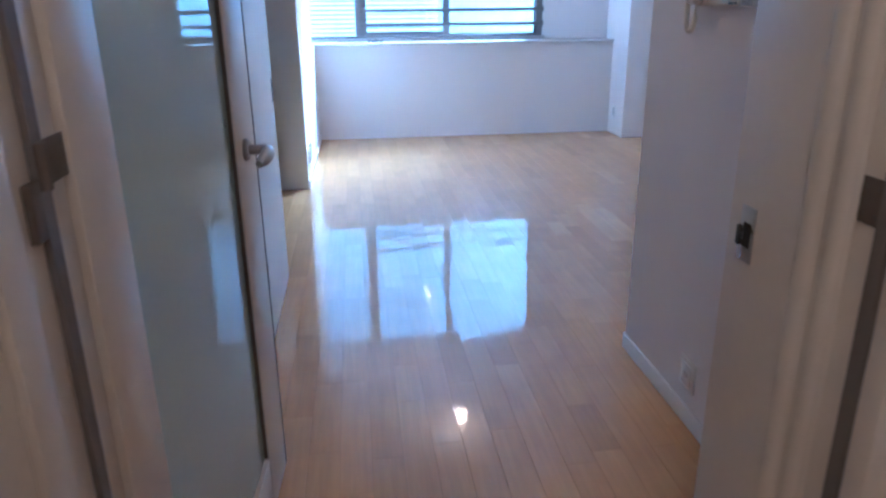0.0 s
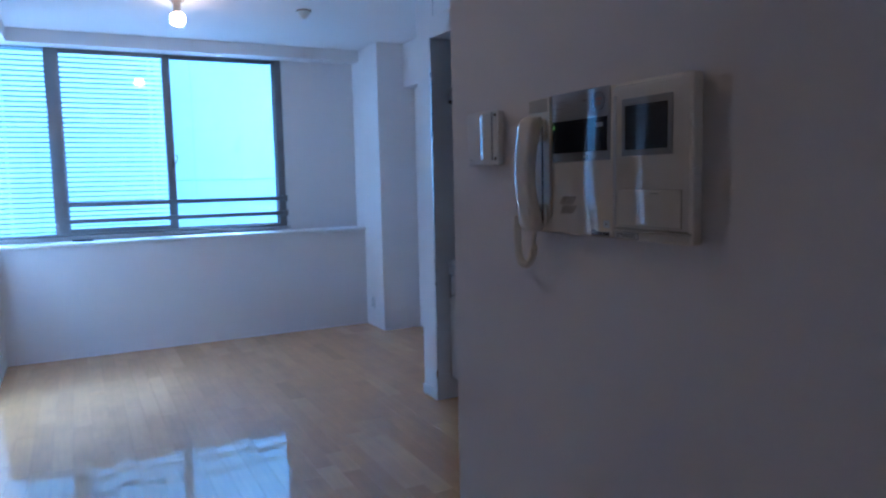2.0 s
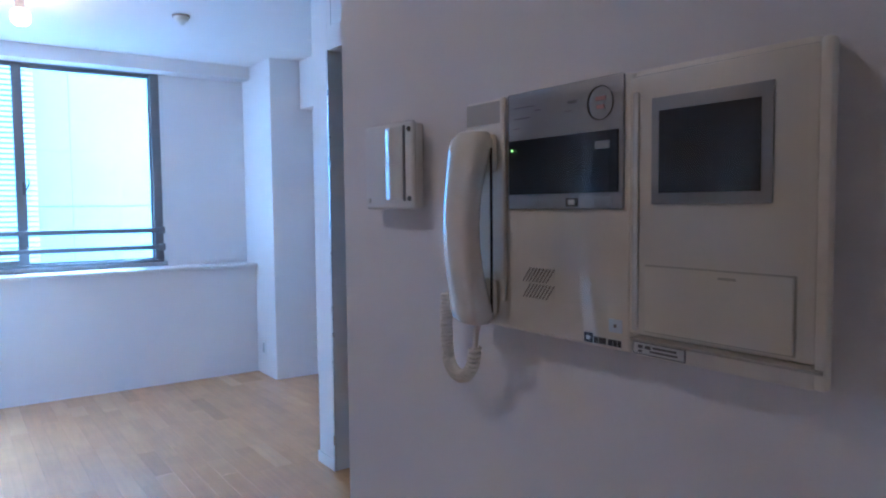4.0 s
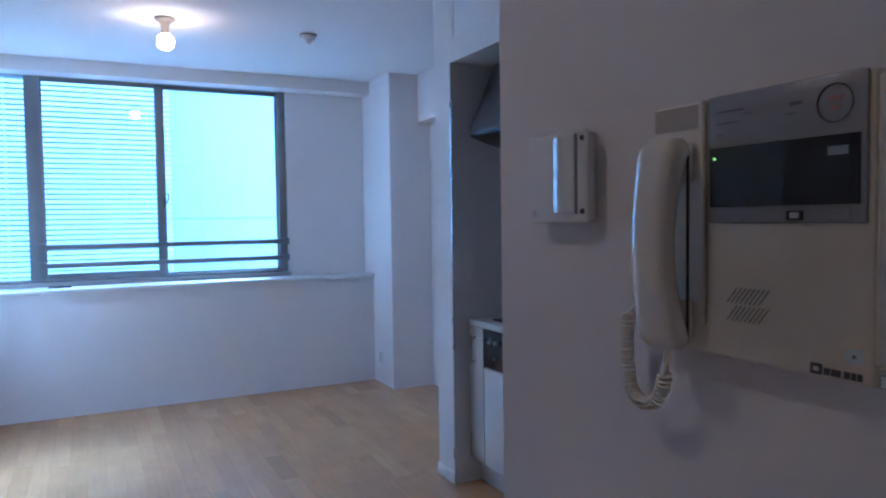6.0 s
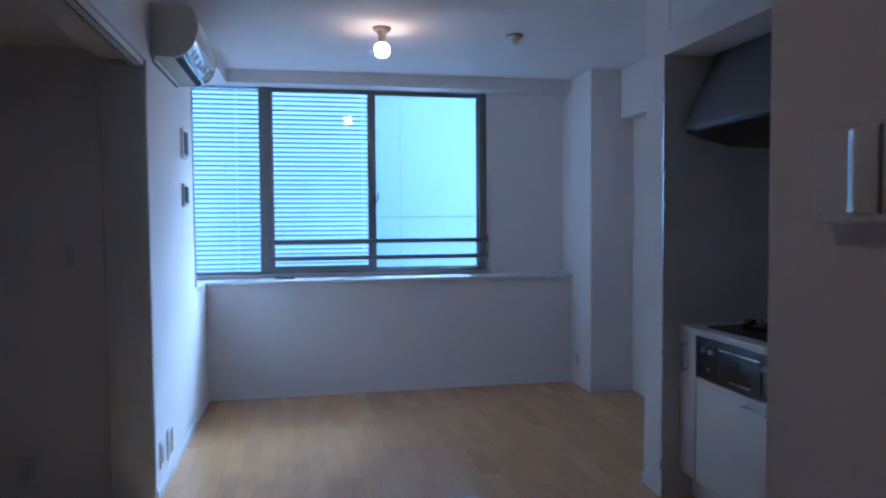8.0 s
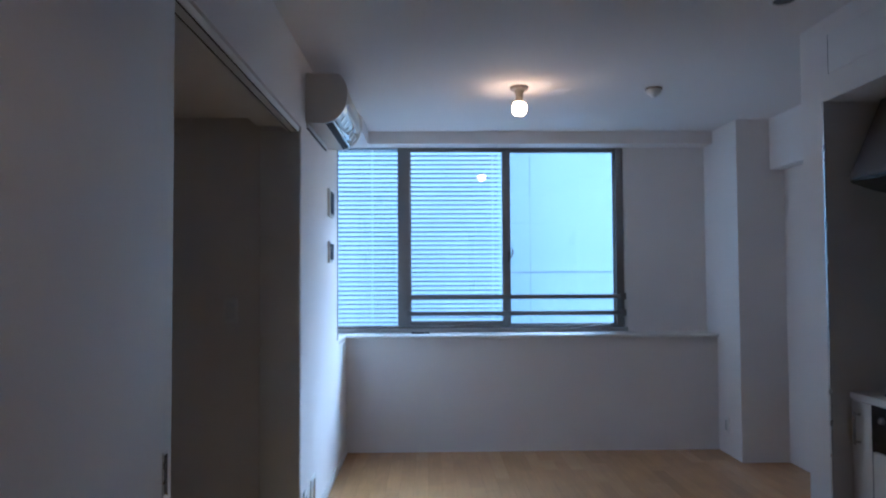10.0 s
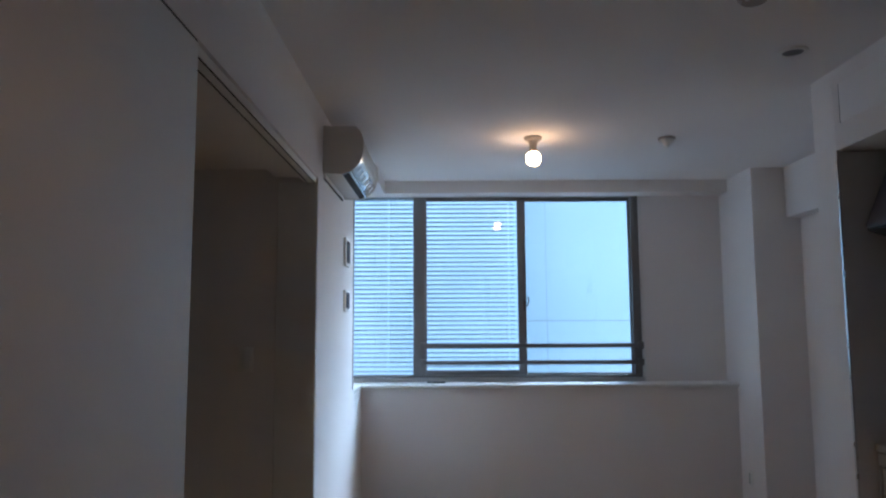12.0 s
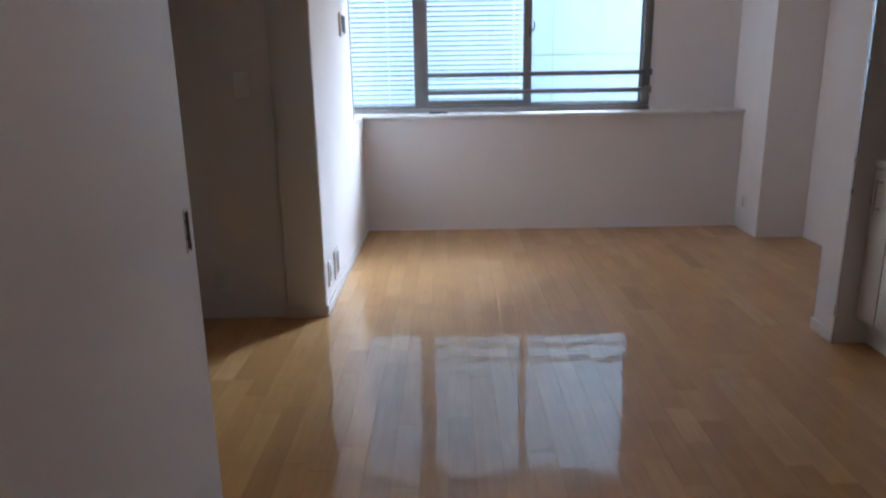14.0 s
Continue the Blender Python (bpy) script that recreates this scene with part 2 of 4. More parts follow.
def prism(profile, axis, a, b, bevel=0.0):
    """A profile of (u, v) pairs pushed along an axis from a to b. axis y: u=x, v=z; axis x: u=y, v=z; axis z: u=x, v=y."""
    bm = bmesh.new()
    put = {"y": lambda u, v, w: (u, w, v), "x": lambda u, v, w: (w, u, v), "z": lambda u, v, w: (u, v, w)}[axis]
    ends = [[bm.verts.new(put(u, v, w)) for u, v in profile] for w in (a, b)]
    n = len(profile)
    bm.faces.new(ends[0])
    bm.faces.new(ends[1][::-1])
    for i in range(n):
        bm.faces.new((ends[0][i], ends[1][i], ends[1][(i + 1) % n], ends[0][(i + 1) % n]))
    bmesh.ops.recalc_face_normals(bm, faces=bm.faces)
    if bevel:
        bmesh.ops.bevel(bm, geom=list(bm.edges), offset=bevel, segments=2, affect="EDGES", profile=0.5)
    return bm


def lathe(profile, centre, axis="z", steps=32, ring_shape=False):
    """Turns (radius, height) pairs round an axis through centre."""
    bm = bmesh.new()
    rings = []
    for r, h in profile:
        ring = []
        for k in range(steps):
            a = 2 * math.pi * k / steps
            u, v = r * math.cos(a), r * math.sin(a)
            p = {"z": (u, v, h), "x": (h, u, v), "y": (u, h, v)}[axis]
            ring.append(bm.verts.new(Vector(centre) + Vector(p)))
        rings.append(ring)
    loop = rings + [rings[0]] if ring_shape else rings
    for p, q in zip(loop, loop[1:]):
        for k in range(steps):
            bm.faces.new((p[k], p[(k + 1) % steps], q[(k + 1) % steps], q[k]))
    if not ring_shape:
        bm.faces.new(rings[0])
        bm.faces.new(rings[-1])
    bmesh.ops.remove_doubles(bm, verts=bm.verts, dist=1e-6)
    bmesh.ops.recalc_face_normals(bm, faces=bm.faces)
    return bm


def tube(points, radius, sides=10):
    """A round bar along a run of points."""
    bm = bmesh.new()
    pts = [Vector(p) for p in points]
    rings, up = [], Vector((0.13, 0.31, 0.94)).normalized()
    for i, p in enumerate(pts):
        way = (pts[min(i + 1, len(pts) - 1)] - pts[max(i - 1, 0)]).normalized()
        u = way.cross(up)
        if u.length < 1e-3:
            u = way.cross(Vector((1, 0, 0)))
        u.normalize()
        v = way.cross(u).normalized()
        up = u.cross(way).normalized() if i == 0 else up
        r = radius[i] if isinstance(radius, (list, tuple)) else radius
        rings.append([bm.verts.new(p + r * (math.cos(a) * u + math.sin(a) * v)) for a in (2 * math.pi * k / sides for k in range(sides))])
    for p, q in zip(rings, rings[1:]):
        for k in range(sides):
            bm.faces.new((p[k], p[(k + 1) % sides], q[(k + 1) % sides], q[k]))
    bm.faces.new(rings[0])
    bm.faces.new(rings[-1][::-1])
    bmesh.ops.recalc_face_normals(bm, faces=bm.faces)
    return bm


def smooth(ob, angle=40):
    for p in ob.data.polygons:
        p.use_smooth = True
    ob.data.set_sharp_from_angle(angle=radians(angle))
    return ob


def make(name, bm, material, parent=None, label=""):
    """Links a bmesh in world places as one object whose origin is the middle of its base."""
    lo = Vector([min(v.co[i] for v in bm.verts) for i in range(3)])
    hi = Vector([max(v.co[i] for v in bm.verts) for i in range(3)])
    base = Vector(((lo.x + hi.x) / 2, (lo.y + hi.y) / 2, lo.z))
    bmesh.ops.translate(bm, verts=bm.verts, vec=-base)
    me = bpy.data.meshes.new(name)
    bm.to_mesh(me)
    bm.free()
    me.materials.append(material)
    ob = new(name, me)
    off = Vector((0, 0, 0))
    p = parent
    while p:
        off += p.location
        p = p.parent
    ob.location = base - off
    ob.parent = parent
    if label:
        ob["label"] = label
    return smooth(ob)


def part(name, bm, material, parent, label=""):
    return make(name, bm, material, parent, label)


def solid(name, bm, material, label, category):
    """A piece of the setting."""
    return tagged(make(name, bm, material), label, category, kind="structure")


def thing(name, at, label, category, group=""):
    ob = new(name)
    ob.location = at
    ob.empty_display_size = 0.05
    return tagged(ob, label, category, group)

# ---- the plan ----
LEFT, RIGHT, HALLR = -0.08, 3.18, 1.258
CEILING, SOFFIT = 2.51, 2.13
HALF, PLANE = 7.175, 7.38          # face of the half wall, face of the window wall
OPEN0, OPEN1, DOORTOP = 3.445, 5.21, 2.12
NICHE = 6.655
OUT = 7.62

# left side
solid("wall_hall_left", blk(-0.30, -0.125, 0.93, OPEN0, 0, CEILING), WALL, "white wall behind the sliding door", "wall")
solid("wall_over_door", blk(-0.30, LEFT, 1.0, OPEN1, DOORTOP + 0.006, CEILING), WALL, "white papered wall above the sliding door", "wall")
solid("wall_left", blk(-0.285, LEFT, OPEN1, NICHE, 0, CEILING), WALL, "white papered wall with plates and an air conditioner", "wall")
solid("wall_left_low", blk(-0.285, LEFT, NICHE, HALF + 0.4, 0, 0.878), WALL, "white papered low wall under the ledge", "wall")
solid("wall_left_niche", blk(-0.60, -0.42, NICHE - 0.02, OUT, 0.878, CEILING), WALL, "white reveal beside the window", "wall")
solid("wall_left_return", blk(-0.42, -0.285, NICHE - 0.12, NICHE, 0.0, CEILING), WALL, "white end of the wall by the window", "wall")
# dark side room
solid("wall_side_far", blk(-3.0, -0.287, OPEN1 + 0.004, OPEN1 + 0.15, 0, CEILING), WALL, "plain wall of the unlit side room", "wall")
solid("wall_side_left", blk(-3.15, -3.0, 0.6, OPEN1 + 0.15, 0, CEILING), WALL, "plain wall of the unlit side room", "wall")
solid("wall_side_near", blk(-3.0, -0.30, 0.6, 0.93, 0, CEILING), WALL, "plain wall of the unlit side room", "wall")
solid("ceiling_side", blk(-3.0, -0.302, 0.93, OPEN1 + 0.003, 2.17, 2.30), CEIL, "low white ceiling of the unlit side room", "ceiling")
# window side
solid("wall_half", blk(LEFT + 0.0005, 2.83, HALF, OUT, 0, 0.878), WALL, "white papered half wall under the window", "wall")
solid("window_sill", blk(-0.42, 2.829, 7.135, 7.42, 0.88, 0.905, bevel=0.006), TRIM, "white ledge board on the half wall", "ledge")
solid("window_sill_side", blk(-0.42, LEFT - 0.001, NICHE + 0.004, 7.134, 0.88, 0.905, bevel=0.004), TRIM, "white ledge board beside the window", "ledge")
solid("wall_window_right", blk(2.185, 2.83, PLANE, OUT, 0.878, CEILING), WALL, "white papered wall beside the window", "wall")
solid("wall_window_sill", blk(-0.42, 2.185, 7.43, OUT, 0.878, 0.94), WALL, "white sill under the window frame", "wall")
solid("wall_window_over", blk(-0.42, 2.185, 7.44, OUT, 2.475, CEILING), WALL, "white wall over the window", "wall")
solid("beam_window", blk(LEFT - 0.34, 2.829, 7.20, 7.439, 2.41, CEILING), WALL, "white downstand beam over the window", "beam")
solid("beam_left", blk(LEFT - 0.34, 0.09, 6.66, 7.199, 2.40, CEILING), WALL, "short white downstand beside the window", "beam")
solid("column", blk(2.83, 3.6, 6.77, OUT, 0, CEILING), WALL, "white papered square column in the corner", "column")
solid("wall_right", blk(RIGHT, RIGHT + 0.2, 4.93, 6.77, 0, CEILING), WALL, "white papered side wall", "wall")
solid("beam_right", blk(3.076, RIGHT, 4.945, 6.769, 2.135, CEILING), WALL, "white downstand beam along the side wall", "beam")
# kitchen alcove
solid("wall_kitchen_end", blk(2.335, 3.38, 4.768, 4.944, 0, CEILING), WALL, "white wall end beside the kitchen alcove", "wall")
solid("kitchen_side_panel", blk(2.338, 3.05, 4.762, 4.768, 0.0, 2.138), KPANEL, "grey panel lining the kitchen alcove", "panel")
solid("kitchen_back_panel", blk(3.05, 3.38, 2.526, 4.768, 0, CEILING), KPANEL, "grey panel at the back of the kitchen", "panel")
solid("kitchen_corner_bead", blk(2.330, 2.338, 4.757, 4.769, 0.0, 2.142), STEEL, "bright metal bead on the alcove corner", "trim")
solid("wall_over_kitchen", blk(2.335, 3.05, 2.526, 4.767, 2.14, CEILING), WALL, "white wall box over the kitchen", "wall")
# hall
solid("wall_hall_right", blk(HALLR, 3.38, 0.93, 2.526, 0, CEILING), WALL, "white papered wall with intercom and switches", "wall")
solid("wall_door_right", blk(0.735, 3.38, 0.675, 0.929, 0, CEILING), WALL, "white wall beside the hall doorway", "wall")
solid("wall_door_left", blk(-0.30, -0.065, 0.70, 0.929, 0, CEILING), WALL, "white wall beside the hall doorway", "wall")
solid("wall_door_over", blk(-0.065, 0.735, 0.72, 0.929, 2.06, CEILING), WALL, "white wall over the hall doorway", "wall")
solid("wall_entry_left", blk(-0.32, -0.21, -1.2, 0.699, 0, 2.4), WALL, "plain entry wall", "wall")
solid("wall_entry_right", blk(0.86, 0.98, -1.2, 0.674, 0, 2.4), WALL, "plain entry wall", "wall")
solid("wall_entry_back", blk(-0.32, 0.98, -1.35, -1.2, 0, 2.4), WALL, "plain entry wall", "wall")
solid("ceiling_entry", blk(-0.32, 3.38, -1.35, 0.699, 2.4, 2.52), CEIL, "plain entry ceiling", "ceiling")
# ceilings
solid("ceiling", blk(-3.2, 3.6, 0.6, 7.8, CEILING, CEILING + 0.12), CEIL, "white papered ceiling", "ceiling")
solid("ceiling_hall", blk(LEFT, 2.334, 0.93, 2.99, SOFFIT, CEILING - 0.001), CEIL, "lowered white hall ceiling", "ceiling")
# ground slab under the boards
solid("floor", blk(-3.15, 3.6, -1.35, OUT, -0.2, -0.004), SUB, "glossy lacquered maple strip floor", "floor")


def skirting(x0, x1, y0, y1):
    solid("baseboard", blk(x0, x1, y0, y1, 0.0, 0.06, bevel=0.003), TRIM, "low white painted baseboard", "baseboard")


skirting(LEFT, LEFT + 0.009, OPEN1 + 0.002, HALF - 0.001)
skirting(2.326, 2.335, 4.76, 4.953)
skirting(2.335, 3.179, 4.945, 4.953)
skirting(HALLR - 0.009, HALLR, 0.935, 2.526)
skirting(HALLR - 0.009, 2.3, 2.527, 2.535)

# ---- window ----
win = thing("window_1", (0.9, 7.40, 0.94), "grey-bronze aluminium sliding window with a fixed side pane", "window")
win["kind"] = "structure"
FR = [("window_frame", -0.42, 2.155, 7.375, 7.47, 2.405, 2.475), ("window_frame", -0.42, 2.155, 7.375, 7.47, 0.941, 0.962),
      ("window_frame", 2.092, 2.155, 7.37, 7.47, 0.962, 2.405), ("mullion", 0.312, 0.408, 7.365, 7.47, 0.962, 2.405),
      ("window_frame", -0.42, -0.385, 7.375, 7.47, 0.962, 2.405)]
for nm, *d in FR:
    part(nm, blk(*d, bevel=0.003), BRONZE, win)


def sash(x0, x1, y0, y1, left, right, low):
    s = part("sash", blk(x0, x0 + left, y0, y1, 0.963, 2.404, bevel=0.003), BRONZE, win)
    part("stile", blk(x1 - right, x1, y0, y1, 0.963, 2.404, bevel=0.003), BRONZE, s)
    part("bottom_rail", blk(x0 + left, x1 - right, y0 + 0.002, y1 - 0.002, 0.963, low, bevel=0.003), BRONZE, s)
    part("top_rail", blk(x0 + left, x1 - right, y0 + 0.002, y1 - 0.002, 2.375, 2.404, bevel=0.003), BRONZE, s)
    p = part("pane", blk(x0 + left - 0.004, x1 - right + 0.004, (y0 + y1) / 2 - 0.003, (y0 + y1) / 2 + 0.003, low - 0.004, 2.379), PANE, s)
    p.visible_shadow = False
    return s


sash(0.409, 1.230, 7.378, 7.402, 0.012, 0.062, 1.0)
sash(1.165, 2.091, 7.408, 7.432, 0.062, 0.012, 0.975)
p = part("pane", blk(-0.384, 0.311, 7.415, 7.421, 0.963, 2.404), PANE, win, "clear fixed window pane")
p.visible_shadow = False
lt = part("latch", blk(1.205, 1.229, 7.364, 7.378, 1.47, 1.56, bevel=0.004), DARKSTEEL, win, "dark crescent window latch")
part("lever", tube([(1.218, 7.362, 1.50), (1.236, 7.352, 1.52), (1.246, 7.348, 1.55), (1.240, 7.348, 1.585)], 0.006), DARKSTEEL, lt)
part("trim", blk(2.156, 2.184, 7.376, 7.44, 0.941, 2.47, bevel=0.002), TRIM, win, "white trim beside the frame")
# Narrow dark strip down the wall end beside the window.
solid("corner_strip", blk(LEFT - 0.004, LEFT + 0.002, NICHE - 0.055, NICHE + 0.0015, 0.918, 2.45), SEALER, "thin dark corner strip beside the window", "trim")
guard = thing("window_guard_rail", (1.27, 7.345, 1.05), "two grey metal safety rails across the window", "rail")
for z in (1.060, 1.193):
    part("rail", blk(0.375, 2.158, 7.336, 7.350, z - 0.018, z + 0.018, bevel=0.004), BRONZE, guard)
    for x in (0.39, 2.138):
        part("bracket", blk(x - 0.022, x + 0.022, 7.332, 7.366, z - 0.027, z + 0.027, bevel=0.005), BRONZE, guard)
part("bracket", blk(1.185, 1.215, 7.351, 7.377, 1.05, 1.07, bevel=0.003), BRONZE, guard)
for x, y, a in ((0.44, 7.27, 20), (0.475, 7.25, -15), (0.51, 7.262, 40), (0.545, 7.25, 5)):
    tagged(make("curtain_hook", tube([(x + 0.018 * math.cos(radians(a + k * 50)) * (1 - k * 0.12), y + 0.012 * math.sin(radians(a + k * 50)), 0.912 + 0.004 * (k % 2)) for k in range(6)], 0.0068, 8), INK),
               "small dark metal hook lying on the ledge", "hook", "hooks on the ledge")

# ---- the street side ----
ground = solid("ground", blk(-900, 900, -900, 900, -9.5, -9.0), EARTH, "grey paved ground far below", "ground")
# Upper storeys are unseen; their height keeps high skylight off the floor.
lb = thing("louvred_building", (-4.0, 17.0, -9.0), "pale building with a screen of white horizontal louvres", "building")
# This wall's dark tone holds the shade behind the blades.
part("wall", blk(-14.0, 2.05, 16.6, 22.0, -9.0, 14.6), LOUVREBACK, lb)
bm = bmesh.new()
for k in range(250):
    z = -8.5 + k * 0.092
    x0 = -13.9
    vs = [bm.verts.new(c) for c in ((x0, 16.0, z), (2.12, 16.0, z), (2.12, 16.045, z + 0.066), (x0, 16.045, z + 0.066),
                                    (x0, 16.012, z), (2.12, 16.012, z), (2.12, 16.057, z + 0.066), (x0, 16.057, z + 0.066))]
    for q in ((0, 1, 2, 3), (7, 6, 5, 4), (0, 4, 5, 1), (3, 2, 6, 7), (1, 5, 6, 2), (0, 3, 7, 4)):
        bm.faces.new([vs[i] for i in q])
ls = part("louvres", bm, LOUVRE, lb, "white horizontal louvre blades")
ls["kind"] = "stuff"
for x in (-12.0, -9.0, -6.0, -3.2, -0.6, 1.9):
    part("post", blk(x - 0.02, x + 0.02, 16.20, 16.26, -9.0, 14.55), LOUVRE, lb)
# Right end and top are out of view, sized to shape the room's skylight.
pb = thing("panelled_building", (4.4, 20.0, -9.0), "pale blue-white building clad in large panels", "building")
# Dark backing puts shade into the panel joints.
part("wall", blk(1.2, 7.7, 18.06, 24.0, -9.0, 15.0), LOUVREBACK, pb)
xs = [1.2, 2.94, 5.32, 7.7]
zs = [-9.0, -5.2, -1.9, 1.42, 4.75, 8.1, 11.4, 15.0]
for a, b in zip(xs, xs[1:]):
    for c, d in zip(zs, zs[1:]):
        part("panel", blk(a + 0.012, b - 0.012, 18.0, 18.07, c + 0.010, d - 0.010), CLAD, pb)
bm = bmesh.new()
for k in range(39):
    x = 1.30 + k * 0.165
    box(bm, x - 0.012, x + 0.012, 17.997, 18.001, -8.9, 14.9)
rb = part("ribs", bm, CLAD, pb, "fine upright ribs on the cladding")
rb["kind"] = "stuff"
part("roof", blk(1.1, 7.8, 17.95, 24.1, 15.0, 15.2), CLAD, pb)
part("roof", blk(-14.1, 2.15, 16.0, 22.1, 14.6, 14.85), LOUVRE, lb)

# ---- hall doorway ----
fr = thing("door_frame", (0.33, 0.8, 0.0), "cream painted door frame with steel plates", "door frame")
fr["kind"] = "structure"
part("jamb", blk(0.70, 0.734, 0.684, 0.935, 0, 2.03, bevel=0.003), BEIGE, fr)
bead = [(0.6995, 0.736)]
for mid, half in ((0.749, 0.0115), (0.7855, 0.0135)):
    bead += [(0.6965 - 0.0090 * math.cos(math.pi * k / 16), mid + half * math.sin(math.pi * k / 16)) for k in range(-8, 9)]
part("stop", prism(bead + [(0.6995, 0.802)], "z", 0, 2.03), BEIGE, fr, "moulded door stop with two round beads")
part("casing", blk(0.693, 0.775, 0.659, 0.683, 0, 2.09, bevel=0.006), BEIGE, fr)
part("casing", blk(0.735, 0.80, 0.93, 0.942, 0, 2.09, bevel=0.004), BEIGE, fr)
part("jamb", blk(-0.064, -0.03, 0.715, 0.996, 0, 2.03, bevel=0.003), BEIGE, fr)
part("stop", blk(-0.030, -0.018, 0.80, 0.855, 0, 2.03, bevel=0.003), BEIGE, fr)
part("casing", blk(-0.135, -0.023, 0.690, 0.714, 0, 2.09, bevel=0.006), BEIGE, fr)
part("head", blk(-0.064, 0.734, 0.715, 0.935, 2.031, 2.06, bevel=0.003), BEIGE, fr)
sp = part("strike_plate", blk(0.6975, 0.6995, 0.880, 0.907, 0.974, 1.036, bevel=0.0008), STEEL, fr, "steel strike plate with a dark latch hole")
part("latch_hole", blk(0.6965, 0.6974, 0.884, 0.898, 0.991, 1.018, bevel=0.0), SLOT, sp)
part("latch_lip", blk(0.692, 0.6974, 0.8985, 0.905, 0.991, 1.014, bevel=0.002), SLOT, sp)
hp = part("hinge_plate", blk(0.6975, 0.6995, 0.7055, 0.733, 1.069, 1.108, bevel=0.0008), HINGE, fr, "brown coated hinge plate")
for y in (0.712, 0.727):
    for z in (1.077, 1.100):
        part("screw", lathe([(0.0, 0.0), (0.0024, 0.0), (0.0018, -0.0008), (0.0, -0.0008)], (0.6974, y, z), "x", 10), DARKSTEEL, hp)
part("seal", blk(0.694, 0.6995, 0.691, 0.705, 0, 2.03), SEALER, fr, "dark rubber seal")
part("seal", blk(-0.0295, -0.022, 0.915, 0.938, 0, 2.03), SEALER, fr, "dark rubber seal")
hg = part("hinge", lathe([(0.0, 0.0), (0.0065, 0.0), (0.0065, 0.046), (0.0, 0.046)], (-0.0185, 0.921, 1.077), steps=16), HINGE, fr, "brown coated door hinge")
lf = part("leaf", blk(-0.0295, -0.0265, 0.9285, 1.0125, 1.075, 1.121, bevel=0.0008), HINGE, hg)
part("leaf", blk(-0.0295, -0.0215, 0.890, 0.9145, 1.030, 1.088, bevel=0.001), HINGE, hg)
for y, z in ((0.945, 1.083), (0.945, 1.113), (0.995, 1.083), (0.995, 1.113)):
    part("screw", lathe([(0.0, 0.0), (0.0034, 0.0), (0.0026, 0.0009), (0.0, 0.0009)], (-0.0264, y, z), "x", 10), DARKSTEEL, lf)

gd = thing("glazed_door", (-0.018, 1.016, 0.006), "open cream-framed door with a tall etched glass pane", "door")
DY0, DY1, GLASS1 = 1.001, 1.952, 1.758
part("stile", blk(-0.036, 0.0, DY0, 1.122, 0.008, 2.02, bevel=0.003), BEIGE, gd)
st = part("stile", blk(-0.036, 0.0, GLASS1, DY1, 0.008, 2.02, bevel=0.004), BEIGE, gd)
part("bottom_rail", blk(-0.035, -0.001, 1.122, GLASS1, 0.008, 0.165, bevel=0.003), BEIGE, gd)
part("top_rail", blk(-0.035, -0.001, 1.122, GLASS1, 1.91, 2.02, bevel=0.003), BEIGE, gd)
part("pane", blk(-0.023, -0.013, 1.118, GLASS1 + 0.004, 0.16, 1.915), FROST, gd, "etched greenish glass pane")
part("gasket", blk(-0.012, -0.004, GLASS1 - 0.005, GLASS1 - 0.0005, 0.17, 1.905), DARKSTEEL, gd, "dark glazing gasket")
part("gasket", blk(-0.012, -0.004, 1.1225, 1.128, 0.17, 1.905), TRIM, gd, "glazing bead")
hd = part("handle", lathe([(0.0, 0.0), (0.025, 0.0), (0.025, 0.006), (0.021, 0.010), (0.0, 0.010)], (0.0, 1.836, 0.937), "x"), LEVER, gd, "satin nickel lever handle")
part("lever", tube([(0.005, 1.836, 0.937), (0.032, 1.836, 0.937), (0.046, 1.833, 0.937), (0.055, 1.818, 0.936), (0.058, 1.790, 0.934), (0.056, 1.755, 0.930), (0.050, 1.730, 0.925)],
                   [0.0115, 0.0115, 0.0125, 0.0145, 0.0155, 0.014, 0.008], 14), LEVER, hd)
part("latch", blk(-0.030, -0.006, DY1 + 0.0005, DY1 + 0.002, 0.85, 1.02), STEEL, gd, "steel latch plate")
# Dark strip that marks the door's far edge against the leaf behind.
part("edge_strip", blk(-0.0362, 0.0006, DY1 + 0.0022, DY1 + 0.0062, 0.010, 2.018), SEALER, gd, "thin dark strip along the door edge")
gd.location.x -= 0.020
gd.rotation_euler.z = radians(-3.4)

# ---- sliding door ----
sd = thing("sliding_door", (-0.098, 2.55, 0.006), "white laminate sliding door pushed open along the wall", "door")
part("leaf", blk(-0.116, LEFT, 1.66, OPEN0, 0.008, 2.116, bevel=0.002), PANEL, sd)
pl = part("pull", blk(LEFT + 0.0003, LEFT + 0.003, 3.384, 3.416, 0.842, 0.952, bevel=0.001), STEEL, sd, "recessed steel finger pull")
part("recess", blk(LEFT + 0.0032, LEFT + 0.0042, 3.390, 3.410, 0.850, 0.944), SLOT, pl)
tk = solid("sliding_track", blk(-0.150, LEFT - 0.012, OPEN0 + 0.002, OPEN1 - 0.002, 2.098, DOORTOP + 0.004, bevel=0.001), MATTEPL, "white enamelled sliding-door track", "track")
for x in (-0.1335, -0.0985):
    part("slot", blk(x - 0.0022, x + 0.0022, OPEN0 + 0.004, OPEN1 - 0.004, 2.0955, 2.0975), SLOT, tk)
# Dark strip fills the gap, drawing the shade above the leaf.
solid("door_head_gap_shade", blk(LEFT - 0.030, LEFT - 0.004, 1.66, OPEN0, 2.1165, 2.1255), SLOT, "dark strip for the shade in the gap over the sliding door", "gap")
